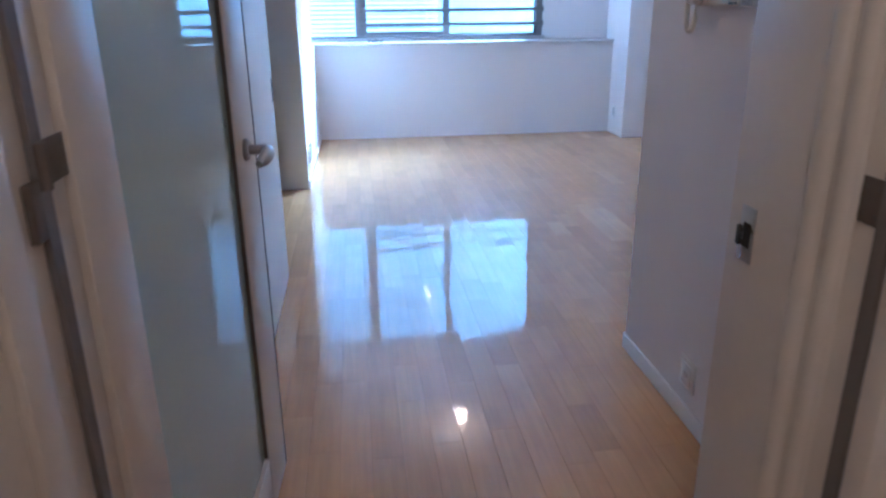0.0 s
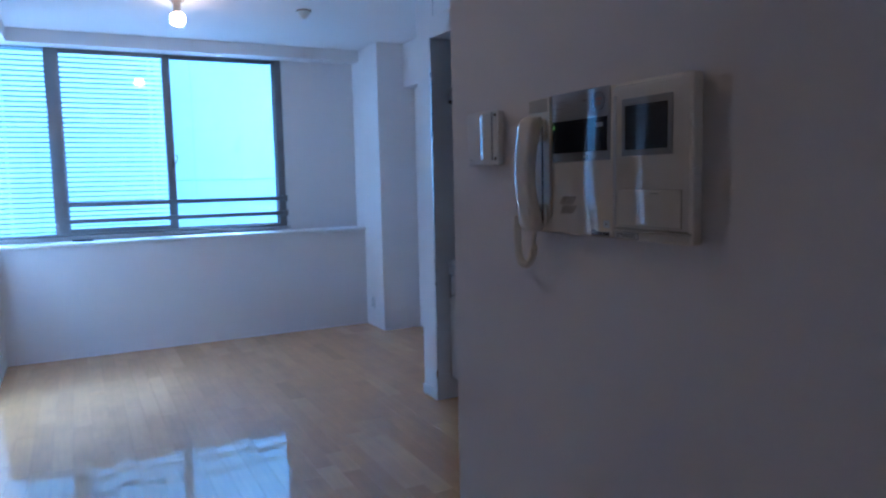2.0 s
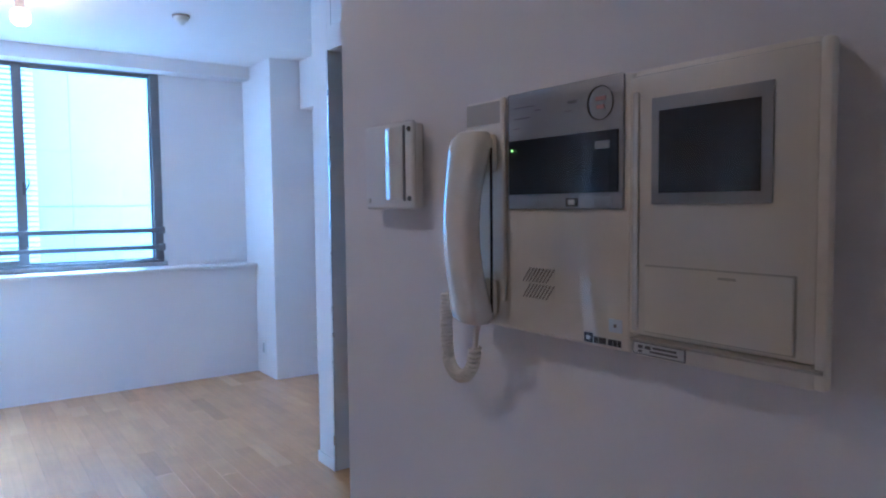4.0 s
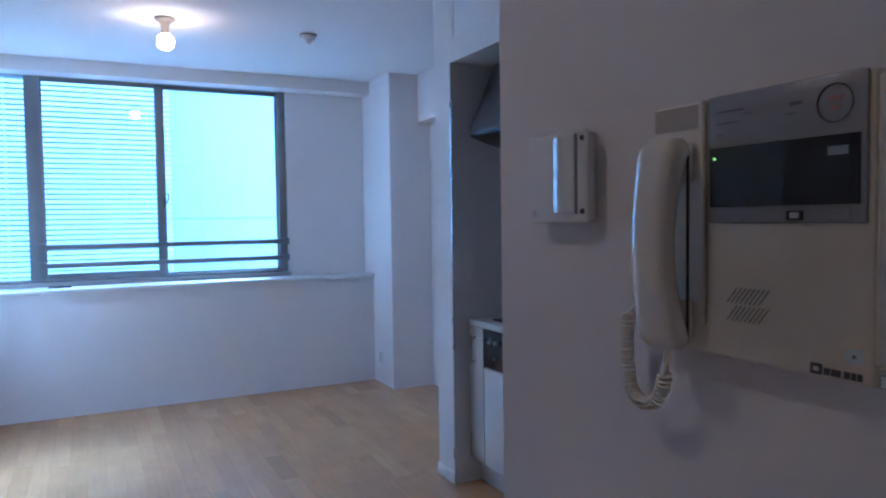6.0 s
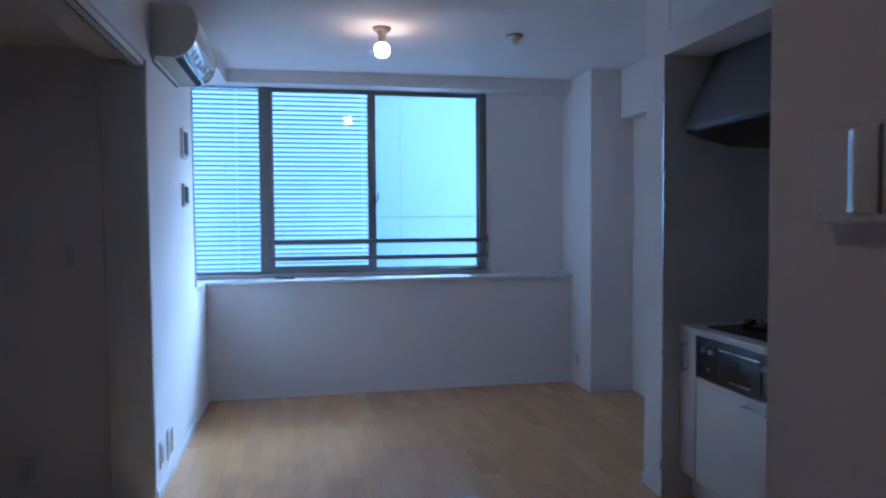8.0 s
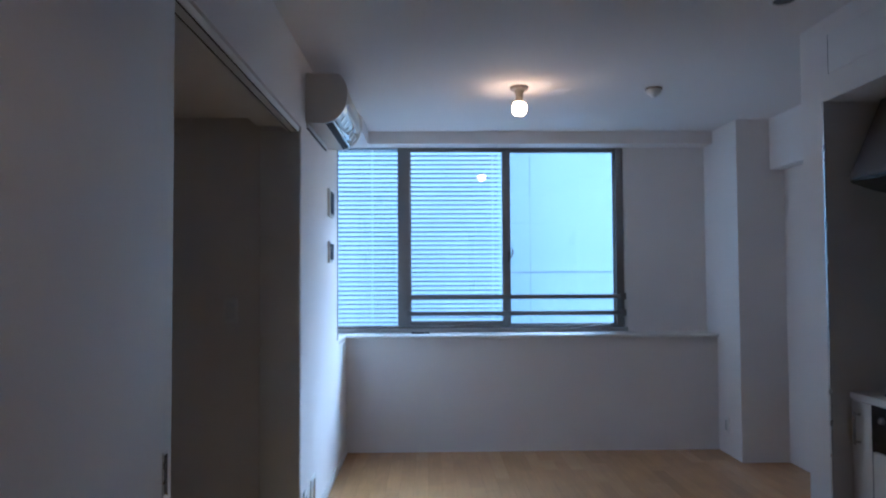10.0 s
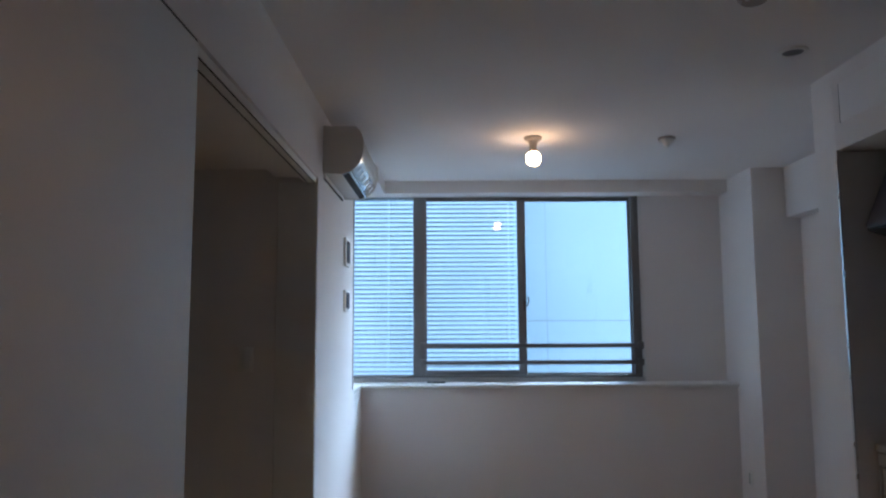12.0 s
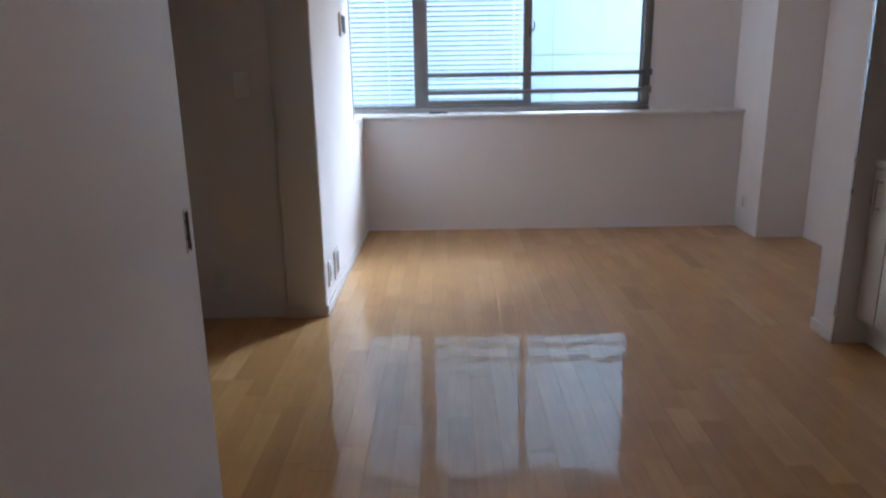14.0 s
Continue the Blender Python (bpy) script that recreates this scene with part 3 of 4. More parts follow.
solid("door_jamb_trim", blk(-0.282, LEFT - 0.002, OPEN1 - 0.012, OPEN1 - 0.0005, 0, 2.097, bevel=0.002), TRIM, "painted jamb lining of the wide opening", "trim")

# ---- wall plates ----


def plate(name, x, y0, y1, z0, z1, side, label, category, ins, group="", deep=0.008):
    """A cover plate on a wall whose face is at x; side: +1 faces +x, -1 faces -x."""
    a, b = sorted((x + side * 0.0005, x + side * deep))
    t = thing(name, (x, (y0 + y1) / 2, z0), label, category, group)
    part("cover", blk(a, b, y0, y1, z0, z1, bevel=0.002), WHITEPL, t)
    for mt, nm, u0, u1, v0, v1, h in ins:
        a, b = sorted((x + side * (deep - 0.001), x + side * (deep + h)))
        part(nm, blk(a, b, y0 + u0 * (y1 - y0), y0 + u1 * (y1 - y0), z0 + v0 * (z1 - z0), z0 + v1 * (z1 - z0), bevel=min(0.0012, h * 0.4)), mt, t)
    return t


plate("bath_controller", LEFT, 6.13, 6.31, 1.748, 1.928, 1, "white wall controller with a dark display", "controller",
      ((DISPLAY, "display", 0.10, 0.90, 0.12, 0.90, 0.004), (SILVER, "button", 0.2, 0.4, 0.03, 0.10, 0.003), (SILVER, "button", 0.6, 0.8, 0.03, 0.10, 0.003)), deep=0.018)
plate("floor_heat_controller", LEFT, 6.14, 6.31, 1.454, 1.591, 1, "white wall thermostat with a dark display", "controller",
      ((DISPLAY, "display", 0.10, 0.90, 0.16, 0.90, 0.004), (SILVER, "button", 0.35, 0.65, 0.04, 0.14, 0.003)), deep=0.016)
plate("wall_outlet", LEFT, 5.285, 5.355, 0.140, 0.272, 1, "white antenna outlet low on the wall", "outlet",
      ((WHITEGLOSS, "insert", 0.2, 0.8, 0.18, 0.82, 0.002), (DARKSTEEL, "socket", 0.42, 0.58, 0.40, 0.60, 0.005)), "outlets on the side wall")
plate("wall_outlet", LEFT, 5.485, 5.640, 0.118, 0.278, 1, "white double power outlet low on the wall", "outlet",
      ((WHITEGLOSS, "insert", 0.2, 0.8, 0.12, 0.88, 0.002), (SLOT, "slot", 0.40, 0.44, 0.58, 0.72, 0.0025), (SLOT, "slot", 0.56, 0.60, 0.58, 0.72, 0.0025),
       (SLOT, "slot", 0.40, 0.44, 0.26, 0.40, 0.0025), (SLOT, "slot", 0.56, 0.60, 0.26, 0.40, 0.0025)), "outlets on the side wall")
plate("wall_outlet", HALLR, 1.973, 2.068, 0.114, 0.212, -1, "white power outlet low on the hall wall", "outlet",
      ((WHITEGLOSS, "insert", 0.2, 0.8, 0.15, 0.85, 0.002), (SLOT, "slot", 0.40, 0.44, 0.42, 0.58, 0.0025), (SLOT, "slot", 0.56, 0.60, 0.42, 0.58, 0.0025)))
# plates on the walls that face the hall
for nm, x, z0, z1, lab in (("wall_outlet", -0.628, 0.15, 0.26, "white power outlet low in the unlit room"),
                           ("light_switch", -0.43, 1.14, 1.26, "white switch plate in the unlit room")):
    t = thing(nm, (x, OPEN1, z0), lab, "outlet" if nm == "wall_outlet" else "switch")
    part("cover", blk(x - 0.035, x + 0.035, OPEN1 - 0.006, OPEN1 + 0.003, z0, z1, bevel=0.002), WHITEPL, t)
    part("insert", blk(x - 0.020, x + 0.020, OPEN1 - 0.008, OPEN1 - 0.005, z0 + 0.02, z1 - 0.02, bevel=0.001), WHITEGLOSS, t)
t = thing("wall_outlet", (2.829, 7.0, 0.15), "white outlet plate low on the column", "outlet")
part("cover", blk(2.822, 2.8295, 6.98, 7.05, 0.16, 0.28, bevel=0.002), WHITEPL, t)
part("insert", blk(2.820, 2.823, 6.995, 7.035, 0.18, 0.26, bevel=0.001), WHITEGLOSS, t)

# ---- double light switch beside the intercom ----
sw = thing("light_switch", (HALLR, 2.343, 1.36), "white double light switch with glossy rockers in a surface box", "switch")
F = HALLR - 0.0005
part("box", blk(F - 0.018, F, 2.300, 2.405, 1.362, 1.472, bevel=0.004), MATTEPL, sw)
part("cover", blk(F - 0.027, F - 0.0182, 2.288, 2.410, 1.360, 1.474, bevel=0.005, seg=3), MATTEPL, sw)
for z0, z1 in ((1.373, 1.4185), (1.4200, 1.466)):
    bow = [(F - 0.0285 - 0.0042 * (1 - ((k - 5) / 5) ** 2), 2.309 + 0.042 * k / 10) for k in range(11)]
    part("rocker", prism([(F - 0.0272, 2.309)] + bow + [(F - 0.0272, 2.351)], "z", z0, z1), WHITEGLOSS, sw, "glossy white rocker")
part("slot", blk(F - 0.0285, F - 0.0272, 2.3035, 2.3075, 1.371, 1.468), GREYPR, sw, "dark slot beside the rockers")
part("tab", blk(F - 0.0305, F - 0.0272, 2.392, 2.402, 1.369, 1.376, bevel=0.001), WHITEPL, sw)
for z in (1.374, 1.462):
    part("screw", lathe([(0.0, 0.0), (0.0035, 0.0), (0.003, -0.002), (0.0, -0.002)], (F - 0.0272, 2.2935, z), "x", 12), DARKSTEEL, sw)

# ---- intercom ----
ic = thing("intercom", (HALLR, 1.97, 1.23), "cream plastic wall intercom with handset and dark display", "intercom")
part("base", blk(F - 0.026, F, 1.9405, 2.176, 1.233, 1.478, bevel=0.004, seg=3), CREAM, ic)
part("cradle_wall", blk(F - 0.031, F - 0.0262, 2.104, 2.112, 1.262, 1.478, bevel=0.003), CREAM, ic)
# Slab in the darker cream paints the shade at the cradle top.
part("cradle_top", blk(F - 0.0275, F - 0.0262, 2.113, 2.172, 1.452, 1.475), RECESS, ic, "shaded cradle recess")
bez = part("bezel", blk(F - 0.0285, F - 0.0262, 1.947, 2.100, 1.360, 1.478, bevel=0.002), SILVER, ic, "silver-grey display bezel")
part("display", blk(F - 0.03, F - 0.0287, 1.952, 2.097, 1.375, 1.430), LCD, bez, "dark glossy display")
bt = part("emergency_button", lathe([(0.0150, 0), (0.0156, -0.0012), (0.0148, -0.0012), (0.0146, 0.0)], (F - 0.0286, 1.973, 1.455), "x", 28, True), INK, bez, "round emergency button with a dark ring")
for z, w in ((1.459, 0.012), (1.4515, 0.009)):
    part("print", blk(F - 0.0293, F - 0.0286, 1.973 - w / 2, 1.973 + w / 2, z - 0.0018, z + 0.0018), REDPR, bez)
for y, z, w, h in ((2.078, 1.452, 0.024, 0.0012), (2.055, 1.458, 0.010, 0.0010), (2.075, 1.463, 0.030, 0.0010), (2.086, 1.442, 0.010, 0.001), (2.008, 1.460, 0.012, 0.0030), (2.013, 1.452, 0.010, 0.001)):
    part("print", blk(F - 0.0291, F - 0.0286, y - w / 2, y + w / 2, z - h / 2, z + h / 2), GREYPR, bez)
part("lamp", blk(F - 0.0307, F - 0.0301, 2.0905, 2.0925, 1.419, 1.421), GREEN, bez, "small green indicator lamp")
part("sticker", blk(F - 0.0306, F - 0.0301, 1.961, 1.978, 1.414, 1.421), SILVER, bez)
part("slider", blk(F - 0.0305, F - 0.0286, 2.004, 2.012, 1.364, 1.369, bevel=0.0008), WHITEPL, bez)
part("slider_slot", blk(F - 0.0291, F - 0.0286, 2.000, 2.016, 1.3625, 1.3705), SLOT, bez)
part("key", blk(F - 0.03, F - 0.0286, 1.959, 1.980, 1.3625, 1.371, bevel=0.0008), SILVER, bez)
gr = part("speaker_plate", blk(F - 0.0265, F - 0.0262, 2.034, 2.079, 1.267, 1.303), CREAM, ic)
for k in range(8):
    for r in range(2):
        yc, zc = 2.0735 - 0.0340 * k / 7, 1.2935 - 0.0165 * r
        bm = prism([(yc + 0.0050, zc - 0.0072), (yc + 0.0064, zc - 0.0072), (yc - 0.0050, zc + 0.0072), (yc - 0.0064, zc + 0.0072)], "x", F - 0.0270, F - 0.0264)
        part("speaker_slot", bm, SPKSLOT, gr)
part("sticker", blk(F - 0.0268, F - 0.0262, 1.949, 1.964, 1.2495, 1.2615), PALE, ic, "pale blue sticker")
part("sticker_dot", blk(F - 0.0272, F - 0.0269, 1.9550, 1.9580, 1.2540, 1.2570), GREYPR, ic)
part("badge", blk(F - 0.0268, F - 0.0262, 1.9835, 1.994, 1.2362, 1.2452), INK, ic, "dark square maker's badge")
part("badge_dot", blk(F - 0.0272, F - 0.0269, 1.9865, 1.991, 1.2388, 1.2426), WHITEPL, ic)
for k, (y, w) in enumerate(((1.9795, 0.005), (1.974, 0.004), (1.9695, 0.004), (1.9625, 0.005), (1.957, 0.004), (1.952, 0.004))):
    part("badge_bar", blk(F - 0.0268, F - 0.0262, y - w / 2, y + w / 2, 1.2368, 1.2425), INK, ic)

# handset with its curled cord
hs = thing("handset", (1.165, 2.14, 1.24), "cream telephone handset hanging on the intercom", "handset")
bm = bmesh.new()
rings = []
N = 26
for i in range(N + 1):
    u = i / N
    z = 1.236 + 0.207 * u
    s = math.sin(math.pi * u)
    cx = F - 0.043 - 0.017 * s
    half_w = 0.0225 + 0.004 * (abs(2 * u - 1) ** 2)
    half_d = 0.013 + 0.007 * (abs(2 * u - 1) ** 3)
    if u < 0.06 or u > 0.94:
        k = min(u, 1 - u) / 0.06
        half_w *= 0.62 + 0.38 * math.sqrt(k)
        half_d *= 0.62 + 0.38 * math.sqrt(k)
    ring = []
    for j in range(20):
        a = 2 * math.pi * j / 20
        c, sn = math.cos(a), math.sin(a)
        ring.append(bm.verts.new((cx + half_d * math.copysign(abs(c) ** 0.6, c), 2.141 + half_w * math.copysign(abs(sn) ** 0.6, sn), z)))
    rings.append(ring)
for p, q in zip(rings, rings[1:]):
    for j in range(20):
        bm.faces.new((p[j], p[(j + 1) % 20], q[(j + 1) % 20], q[j]))
bm.faces.new(rings[0][::-1])
bm.faces.new(rings[-1])
part("grip", bm, CREAMGLOSS, hs)
part("earpiece", blk(F - 0.036, F - 0.027, 2.118, 2.160, 1.400, 1.440, bevel=0.004), CREAM, hs)
part("mouthpiece", blk(F - 0.036, F - 0.027, 2.118, 2.160, 1.245, 1.285, bevel=0.004), CREAM, hs)
part("seam", blk(F - 0.0385, F - 0.0365, 2.1165, 2.1185, 1.250, 1.425), SLOT, hs, "dark seam along the handset")
pts = []
TURNS, STEPS = 36, 9
for i in range(TURNS * STEPS + 1):
    u = i / (TURNS * STEPS)
    if u < 0.42:
        k = u / 0.42
        c = Vector((F - 0.030, 2.210 + 0.003 * math.sin(3 * k), 1.262 - 0.066 * k))
        way = Vector((0, 0, -1))
    else:
        k = (u - 0.42) / 0.58
        a = math.pi * k
        c = Vector((F - 0.030 - 0.006 * k, 2.180 + 0.030 * math.cos(a), 1.196 - 0.033 * math.sin(a) + 0.010 * k))
        way = Vector((0, -math.sin(a), -math.cos(a)))
    side = Vector((1, 0, 0))
    other = way.cross(side).normalized()
    ph = 2 * math.pi * i / STEPS
    pts.append(c + 0.0062 * (math.cos(ph) * side + math.sin(ph) * other))
part("cord", tube(pts, 0.0021, 6), CREAM, hs, "curled cream cord")
part("cord_end", tube([(F - 0.036, 2.150, 1.206), (F - 0.040, 2.142, 1.224), (F - 0.043, 2.132, 1.242)], 0.0035, 10), CREAM, hs)
part("cord_end", tube([(F - 0.030, 2.210, 1.260), (F - 0.024, 2.196, 1.276), (F - 0.018, 2.172, 1.282)], 0.0032, 10), CREAM, hs)

# ---- monitor unit ----
mu = thing("monitor_unit", (HALLR, 1.85, 1.23), "cream plastic wall monitor with a dark screen and flap", "monitor")
part("base", blk(F - 0.025, F, 1.781, 1.9395, 1.232, 1.478, bevel=0.005, seg=3), CREAM, mu)
part("front", blk(F - 0.031, F - 0.0252, 1.778, 1.9385, 1.252, 1.472, bevel=0.003), FILM, mu, "glossy filmed front")
part("rib", blk(F - 0.0328, F - 0.0308, 1.9275, 1.9335, 1.256, 1.458, bevel=0.0015), WHITEGLOSS, mu, "slim glossy pale edge rib")
part("rib", blk(F - 0.035, F - 0.0252, 1.768, 1.777, 1.236, 1.474, bevel=0.003), CREAM, mu)
sb = part("screen_bezel", blk(F - 0.0328, F - 0.0312, 1.809, 1.914, 1.364, 1.451, bevel=0.0006), SILVER, mu, "grey screen bezel")
part("screen", blk(F - 0.0336, F - 0.0329, 1.818, 1.906, 1.373, 1.440), LCD, sb, "dark screen")
# Darker sheet behind the flap draws the shade in its groove.
part("flap_gap", blk(F - 0.0318, F - 0.0311, 1.7908, 1.9202, 1.256, 1.3132), RECESS, mu, "fine shaded gap round the flap")
fl = part("flap", blk(F - 0.034, F - 0.0312, 1.792, 1.919, 1.257, 1.312, bevel=0.001), CREAM, mu, "closed cream flap")
part("flap_notch", blk(F - 0.0346, F - 0.0341, 1.835, 1.850, 1.306, 1.308), RECESS, fl)
# The lip's shade is in its darker cream, too.
part("lip", prism([(F - 0.0252, 1.252), (F - 0.039, 1.2505), (F - 0.035, 1.2475), (F - 0.0252, 1.2475)], "y", 1.770, 1.930), RECESS, mu)
lbl = part("label", blk(F - 0.0258, F - 0.0253, 1.884, 1.937, 1.2345, 1.2455), GREYPR, mu, "small framed caution label")
part("label_paper", blk(F - 0.0262, F - 0.0259, 1.885, 1.936, 1.2354, 1.2446), WHITEPL, lbl)
for y, z, w, h in ((1.929, 1.2415, 0.005, 0.003), (1.921, 1.2415, 0.006, 0.003), (1.904, 1.2418, 0.024, 0.0018), (1.905, 1.2383, 0.028, 0.0016), (1.929, 1.2375, 0.004, 0.002)):
    part("label_bar", blk(F - 0.0266, F - 0.0263, y - w / 2, y + w / 2, z - h / 2, z + h / 2), GREYPR, lbl)


def loose_film(parent, y0, y1, z0, z1, x, ridge):
    """Clear film that has lifted into one upright ripple."""
    bm = bmesh.new()
    ny, nz = 44, 10
    rows = []
    for k in range(nz + 1):
        z = z0 + (z1 - z0) * k / nz
        r = ridge + 0.005 * math.sin(34 * z) + 0.002 * math.sin(90 * z)
        rows.append([bm.verts.new((x - (0.0128 + 0.0009 * math.sin(50 * z)) * math.exp(-(((y0 + (y1 - y0) * i / ny) - r) / 0.034) ** 2 / 2), y0 + (y1 - y0) * i / ny, z)) for i in range(ny + 1)])
    for p, q in zip(rows, rows[1:]):
        for i in range(ny):
            bm.faces.new((p[i], q[i], q[i + 1], p[i + 1]))
    f = part("protective_film", bm, FILMCLEAR, parent, "loose clear protective film")
    f.visible_shadow = False


loose_film(ic, 1.949, 2.098, 1.240, 1.474, F - 0.0325, 1.944)
loose_film(mu, 1.780, 1.926, 1.262, 1.468, F - 0.0352, 1.826)

# ---- ceiling fittings ----
lamp = thing("ceiling_lamp", (1.114, 5.88, 2.30), "bare lit globe bulb in a ceiling socket", "lamp")
part("rose", lathe([(0.0, 0.0), (0.055, 0.0), (0.055, -0.012), (0.045, -0.022), (0.0, -0.022)], (1.114, 5.88, CEILING - 0.0005)), BISQUE, lamp)
part("socket", lathe([(0.0, 0.0), (0.034, 0.0), (0.024, -0.020), (0.022, -0.052), (0.028, -0.0735), (0.0, -0.0735)], (1.114, 5.88, CEILING - 0.0225)), BISQUE, lamp, "grey-beige lamp socket")
part("bulb", lathe([(0.0, 0.0), (0.028, 0.0), (0.040, -0.010), (0.044, -0.024), (0.044, -0.048), (0.040, -0.064), (0.029, -0.075), (0.015, -0.080), (0.0, -0.081)], (1.114, 5.88, CEILING - 0.0962)), GLOBE, lamp, "glowing white globe bulb")
d1 = thing("heat_detector", (1.945, 5.91, 2.45), "small white heat detector on the ceiling", "detector")
part("base", lathe([(0.0, 0.0), (0.052, 0.0), (0.052, -0.010), (0.0, -0.010)], (1.945, 5.91, CEILING - 0.0005)), TAN, d1)
part("head", lathe([(0.0, 0.0), (0.044, 0.0), (0.040, -0.022), (0.018, -0.036), (0.012, -0.048), (0.0, -0.050)], (1.945, 5.91, CEILING - 0.0106)), WHITEPL, d1)
d2 = thing("smoke_detector", (1.114, 3.94, 2.46), "round white vented smoke detector on the ceiling", "detector")
part("base", lathe([(0.0, 0.0), (0.040, 0.0), (0.040, -0.014), (0.0, -0.014)], (1.114, 3.94, CEILING - 0.0005)), TAN, d2)
body = part("body", lathe([(0.0, 0.0), (0.050, 0.0), (0.054, -0.010), (0.052, -0.024), (0.046, -0.030), (0.0, -0.031)], (1.114, 3.94, CEILING - 0.0146)), WHITEPL, d2)
for k in range(14):
    a = 2 * math.pi * k / 14
    part("vent", lathe([(0.0, -0.003), (0.004, -0.003), (0.004, 0.003), (0.0, 0.003)], (1.114 + 0.0525 * math.cos(a), 3.94 + 0.0525 * math.sin(a), CEILING - 0.031), steps=6), SILVER, body)
d3 = thing("ceiling_socket", (1.63, 3.965, 2.45), "brown round ceiling light socket without a lamp", "ceiling socket")
part("base", lathe([(0.0, 0.0), (0.058, 0.0), (0.058, -0.010), (0.0, -0.010)], (1.63, 3.965, CEILING - 0.0005)), TAN, d3)
part("dome", lathe([(0.0, 0.0), (0.054, 0.0), (0.052, -0.022), (0.040, -0.034), (0.0, -0.036)], (1.63, 3.965, CEILING - 0.0106)), TAN, d3)
part("contact", blk(1.590, 1.604, 3.935, 3.945, CEILING - 0.052, CEILING - 0.046, bevel=0.002), STEEL, d3)
d4 = thing("downlight", (2.04, 4.52, 2.49), "unlit recessed ceiling downlight with a white rim", "downlight")
part("rim", lathe([(0.042, -0.001), (0.060, 0.0), (0.060, -0.005), (0.044, -0.009), (0.042, -0.006)], (2.04, 4.52, CEILING - 0.0002), ring_shape=True), WHITEPL, d4)
part("lens", lathe([(0.0, 0.0), (0.042, 0.0), (0.042, -0.003), (0.0, -0.003)], (2.04, 4.52, CEILING - 0.0012)), HOODGREY, d4)

# Both lamps are out of view, added where warm light and shadows imply them.
for x, y, z, lab in ((0.30, 0.12, 2.40, "lit warm downlight added in the entry ceiling, out of view"), (0.55, 2.45, SOFFIT, "lit warm downlight in the hall ceiling")):
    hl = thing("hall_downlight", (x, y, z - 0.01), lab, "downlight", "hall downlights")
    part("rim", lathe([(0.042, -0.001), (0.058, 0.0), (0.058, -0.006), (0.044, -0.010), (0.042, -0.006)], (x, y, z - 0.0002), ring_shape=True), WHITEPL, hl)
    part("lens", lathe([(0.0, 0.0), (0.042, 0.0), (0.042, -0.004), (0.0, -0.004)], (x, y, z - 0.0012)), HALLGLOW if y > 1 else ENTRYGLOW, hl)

# ---- air conditioner ----
ac = thing("air_conditioner", (LEFT, 5.7, 2.16), "white wall air conditioner with open louvre", "air conditioner")
prof = [(LEFT + 0.001, 2.178), (0.018, 2.174), (0.030, 2.186), (0.112, 2.262), (0.132, 2.300), (0.132, 2.350), (0.118, 2.395), (0.092, 2.424), (LEFT + 0.001, 2.428)]
part("body", prism(prof, "y", 5.345, 6.115, 0.003), ACSHELL, ac)
cap = [(LEFT + 0.002, 2.172), (0.022, 2.168), (0.058, 2.178), (0.088, 2.197), (0.112, 2.224), (0.129, 2.257), (0.138, 2.295), (0.140, 2.335), (0.134, 2.372), (0.119, 2.404), (0.094, 2.430), (LEFT + 0.002, 2.433)]
for a, b in ((5.325, 5.3445), (6.1155, 6.130)):
    part("side_cap", prism(cap, "y", a, b, 0.002), ACSHELL, ac)
part("outlet", prism([(0.024, 2.169), (0.062, 2.184), (0.070, 2.205), (0.026, 2.183)], "y", 5.352, 6.108), SLOT, ac, "dark air outlet")
part("vane", prism([(0.058, 2.180), (0.062, 2.178), (0.070, 2.186), (0.066, 2.189)], "y", 5.352, 6.108, 0.0008), WHITEGLOSS, ac)
part("flap", prism([(0.072, 2.190), (0.088, 2.200), (0.110, 2.226), (0.124, 2.254), (0.112, 2.256), (0.066, 2.202)], "y", 5.352, 6.108, 0.002), WHITEGLOSS, ac, "glossy white air flap")
for k in range(6):
    y = 5.43 + k * 0.115
    part("fin", prism([(0.0890, 2.198), (0.0930, 2.198), (0.1150, 2.227), (0.1115, 2.230)], "y", y, y + 0.030, 0.0008), TRIM, ac)
for z in (2.268, 2.292, 2.318, 2.344):
    part("grille_rib", blk(0.131, 0.137, 5.352, 6.108, z, z + 0.005, bevel=0.0015), ACSHELL, ac)
part("mount", blk(LEFT + 0.0005, LEFT + 0.010, 5.36, 6.03, 2.150, 2.176, bevel=0.002), ACSHELL, ac)
# Thin dark strip draws the shadow line below the mount.
part("shadow_gap", blk(LEFT + 0.0005, LEFT + 0.012, 5.36, 6.03, 2.1480, 2.1495), DARKSTEEL, ac)

# ---- kitchen ----
wt = tagged(make("worktop", blk(2.415, 3.049, 2.53, 4.757, 0.820, 0.852, bevel=0.004), TRIM), "white kitchen worktop with a rounded front edge", "worktop")
cu = thing("kitchen_cabinet", (2.73, 4.695, 0.0), "narrow white cabinet unit with a bar handle", "cabinet", "kitchen units")
part("body", blk(2.442, 3.04, 4.615, 4.755, 0.12, 0.818), CABINET, cu)
dr = part("door", blk(2.422, 2.4415, 4.617, 4.754, 0.135, 0.815, bevel=0.002), CABINET, cu)


def bar_handle(parent, a, b, out):
    h = part("handle", tube([a, b], 0.006, 12), LEVER, parent, "steel bar handle")
    for p, q in ((a, b), (b, a)):
        p, q = Vector(p), Vector(q)
        c = p + (q - p).normalized() * 0.012
        part("post", tube([c, c + Vector((out, 0, 0))], 0.004, 10), LEVER, h)


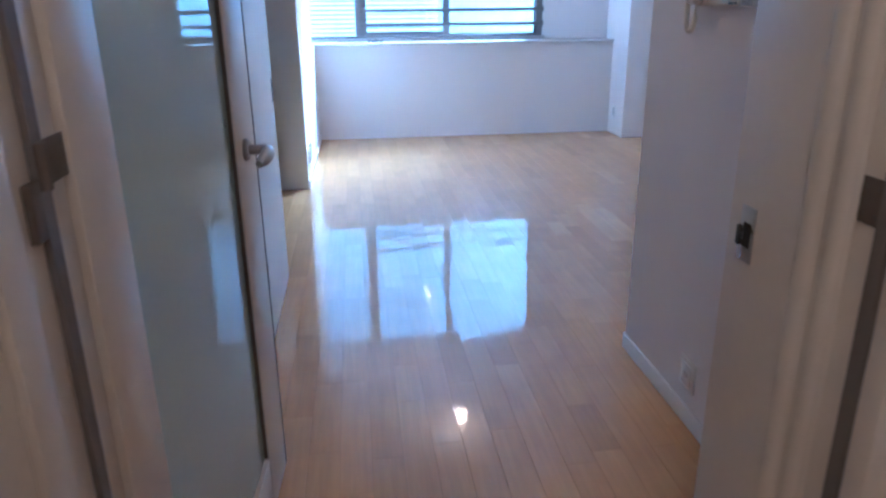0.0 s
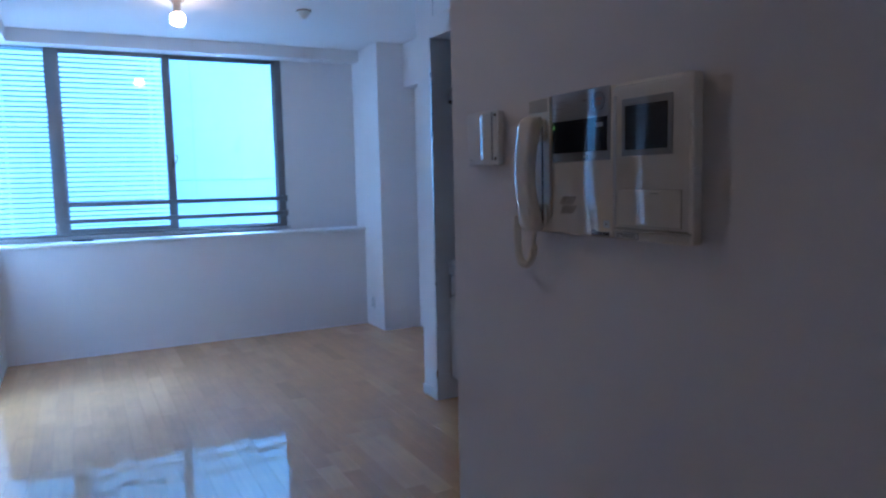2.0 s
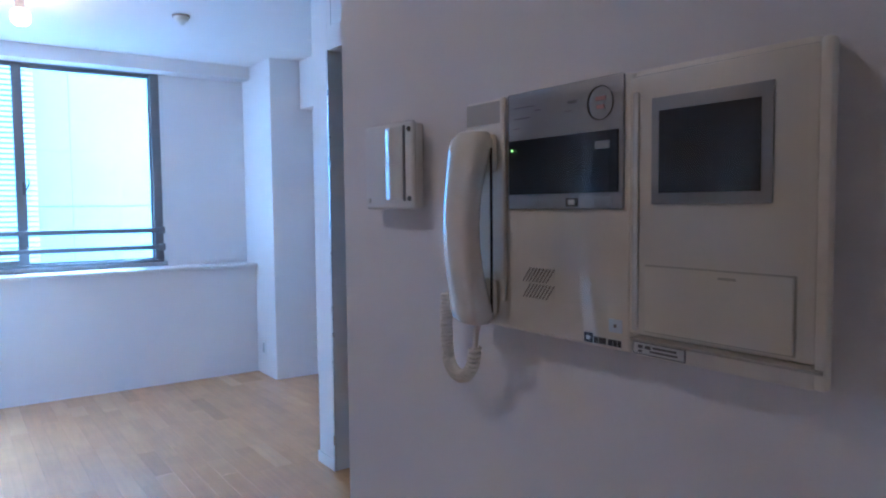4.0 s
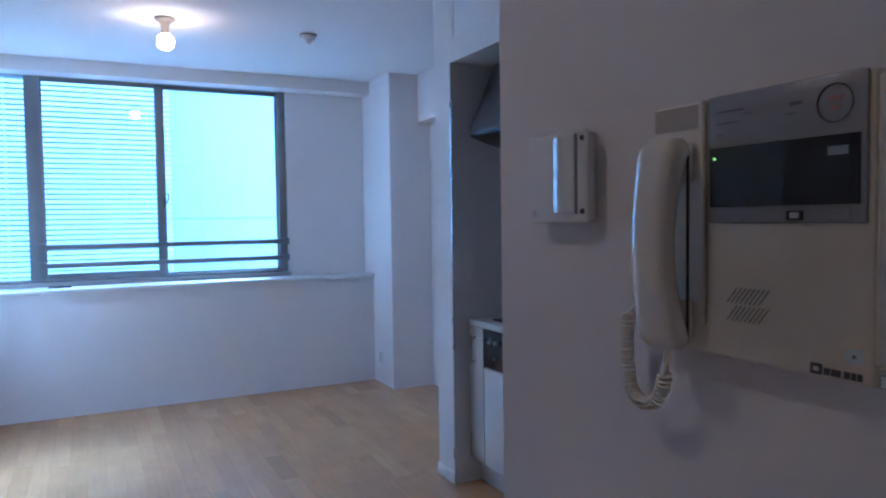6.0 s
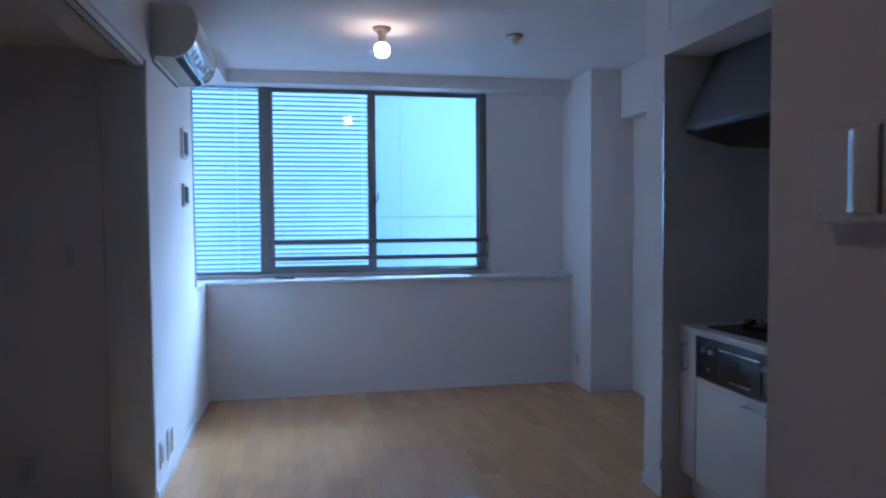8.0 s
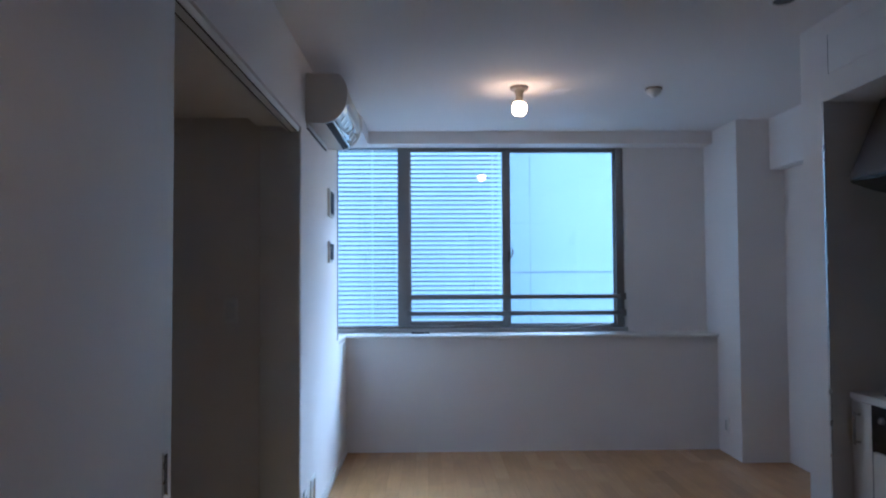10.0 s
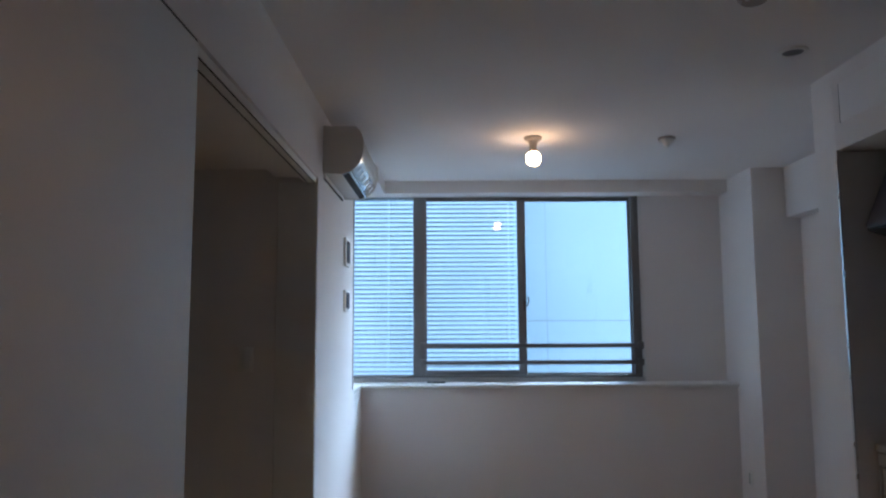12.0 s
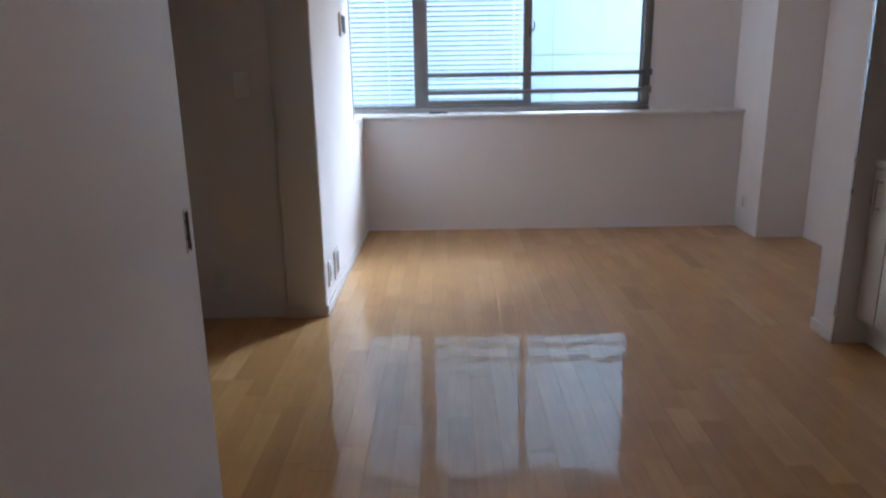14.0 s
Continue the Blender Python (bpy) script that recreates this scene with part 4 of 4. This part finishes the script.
# Near-black strip paints the shade between the two unit fronts.
part("gap", blk(2.4225, 2.4417, 4.6122, 4.6168, 0.135, 0.815), SLOT, cu)
bar_handle(dr, (2.395, 4.694, 0.632), (2.395, 4.694, 0.774), 0.027)
su = thing("kitchen_cabinet", (2.73, 4.33, 0.0), "white cabinet unit under the cooker with a bar handle", "cabinet", "kitchen units")
part("body", blk(2.442, 3.04, 4.030, 4.613, 0.12, 0.622), CABINET, su)
dr = part("door", blk(2.422, 2.4415, 4.032, 4.612, 0.135, 0.622, bevel=0.002), CABINET, su)
bar_handle(dr, (2.395, 4.075, 0.585), (2.395, 4.235, 0.585), 0.027)
nu = thing("kitchen_cabinet", (2.73, 3.27, 0.0), "wide white cabinet unit beside the cooker", "cabinet", "kitchen units")
part("body", blk(2.442, 3.04, 2.54, 4.028, 0.12, 0.818), CABINET, nu)
for a, b in ((2.542, 3.272), (3.276, 4.028)):
    part("door", blk(2.422, 2.4415, a, b - 0.002, 0.135, 0.815, bevel=0.002), CABINET, nu)
solid("toe_kick", blk(2.49, 2.51, 2.53, 4.76, 0, 0.119), CABINET, "white recessed plinth under the kitchen", "plinth")
ck = thing("gas_cooker", (2.73, 4.33, 0.63), "black built-in gas cooker with grill and silver knobs", "cooker")
part("grill_front", blk(2.42, 2.442, 4.032, 4.611, 0.628, 0.817, bevel=0.003), BLACK, ck)
part("grill_door", blk(2.414, 2.4195, 4.13, 4.43, 0.650, 0.775, bevel=0.003), BLACK, ck, "dark glass grill door")
part("grill_handle", tube([(2.402, 4.12, 0.788), (2.402, 4.40, 0.788)], 0.0042, 12), STEEL, ck)
part("grill_trim", blk(2.4125, 2.4138, 4.20, 4.34, 0.655, 0.661), STEEL, ck)
for y in (4.535, 4.478, 4.105, 4.060):
    kn = part("knob", lathe([(0.0, 0.0), (0.0145, 0.0), (0.013, -0.016), (0.0, -0.018)], (2.4195, y, 0.765), "x", 20), LEVER, ck, "round silver knob")
    part("pointer", blk(2.3995, 2.4013, y - 0.002, y + 0.002, 0.765, 0.780), INK, kn)
part("button", lathe([(0.0, 0.0), (0.008, 0.0), (0.007, -0.004), (0.0, -0.004)], (2.4195, 4.505, 0.68), "x", 16), SILVER, ck)
part("hob", blk(2.475, 2.98, 4.035, 4.608, 0.8525, 0.862, bevel=0.003), BLACK, ck, "black glass hob plate")
for y in (4.18, 4.48):
    part("burner", lathe([(0.0, 0.0), (0.045, 0.0), (0.040, 0.016), (0.0, 0.018)], (2.68, y, 0.862)), DARKSTEEL, ck)
    gt = part("grate", lathe([(0.085, 0.0), (0.093, 0.0), (0.093, 0.010), (0.085, 0.010)], (2.68, y, 0.863), ring_shape=True), BLACK, ck, "black pan grate")
    for k in range(6):
        a = math.pi / 3 * k
        part("finger", tube([(2.68 + 0.09 * math.cos(a), y + 0.09 * math.sin(a), 0.872), (2.68 + 0.085 * math.cos(a), y + 0.085 * math.sin(a), 0.890), (2.68 + 0.04 * math.cos(a), y + 0.04 * math.sin(a), 0.892)], 0.004, 6), BLACK, gt)
part("rear_vent", blk(2.93, 2.97, 4.10, 4.56, 0.862, 0.880, bevel=0.004), BLACK, ck)

hood = thing("range_hood", (2.72, 4.39, 1.75), "dark grey sloping range hood over the cooker", "range hood")
part("body", prism([(2.400, 1.778), (2.400, 1.792), (2.552, 2.136), (3.048, 2.136), (3.048, 1.778)], "y", 3.945, 4.695, 0.003), HOODGREY, hood)
part("rim", prism([(2.403, 1.7775), (2.407, 1.766), (2.50, 1.735), (2.64, 1.703), (3.04, 1.697), (3.048, 1.7775)], "y", 3.95, 4.69), BLACK, hood, "black filter tray")
uc = thing("upper_cabinet", (2.33, 3.6, 2.25), "white flush cupboard door over the kitchen", "cabinet")
part("door", blk(2.3315, 2.3345, 2.60, 4.712, 2.255, 2.432, bevel=0.001), PANEL, uc)
# Thin black strip draws the shade at the cupboard door's edge.
part("gap", blk(2.3325, 2.3345, 4.7125, 4.717, 2.255, 2.432), SLOT, uc)

# ---- floor boards, last ----
W = 0.0915
LENGTHS = (0.25, 0.40, 0.60, 0.75, 0.90)


def board(bm, x0, x1, y0, y1):
    """A board with a slightly eased upper edge, top at z = 0."""
    c, g = 0.0004, 0.00012
    x0, x1, y0, y1 = x0 + g, x1 - g, y0 + g, y1 - g
    low = [bm.verts.new(p) for p in ((x0, y0, -0.004), (x1, y0, -0.004), (x1, y1, -0.004), (x0, y1, -0.004))]
    mid = [bm.verts.new(p) for p in ((x0, y0, -0.0006), (x1, y0, -0.0006), (x1, y1, -0.0006), (x0, y1, -0.0006))]
    top = [bm.verts.new(p) for p in ((x0 + c, y0 + c, 0), (x1 - c, y0 + c, 0), (x1 - c, y1 - c, 0), (x0 + c, y1 - c, 0))]
    for a, b in ((low, mid), (mid, top)):
        for k in range(4):
            bm.faces.new((a[k], a[(k + 1) % 4], b[(k + 1) % 4], b[k]))
    bm.faces.new(top)


board_mesh = {}
for L in LENGTHS:
    bm = bmesh.new()
    board(bm, -W / 2, W / 2, -L / 2, L / 2)
    me = bpy.data.meshes.new("plank")
    bm.to_mesh(me)
    bm.free()
    me.materials.append(PLANK)
    board_mesh[L] = me
floor_ob = bpy.data.objects["floor"]
rest = bmesh.new()
rng = random.Random(7)
count = 0
for i in range(69):
    x0 = -3.015 + i * W
    y = -1.3 - rng.choice((0.0, 0.15, 0.30, 0.45))
    while y < 7.30:
        L = rng.choice(LENGTHS)
        near = -0.45 < x0 < 2.35 and 2.3 < y and y + L < 7.2 and count < 300
        if near:
            ob = new("plank", board_mesh[L])
            ob.parent = floor_ob
            ob.location = Vector((x0 + W / 2, y + L / 2, 0)) - floor_ob.location
            ob.rotation_euler = (radians(rng.uniform(-0.08, 0.08)), radians(rng.uniform(-0.06, 0.06)), 0)
            count += 1
        else:
            board(rest, x0, x0 + W, y, min(y + L, 7.5))
        y += L
me = bpy.data.meshes.new("planks")
rest.to_mesh(me)
rest.free()
me.materials.append(PLANKS)
ob = new("planks", me)
ob.parent = floor_ob
ob.location = -floor_ob.location
ob["kind"] = "stuff"
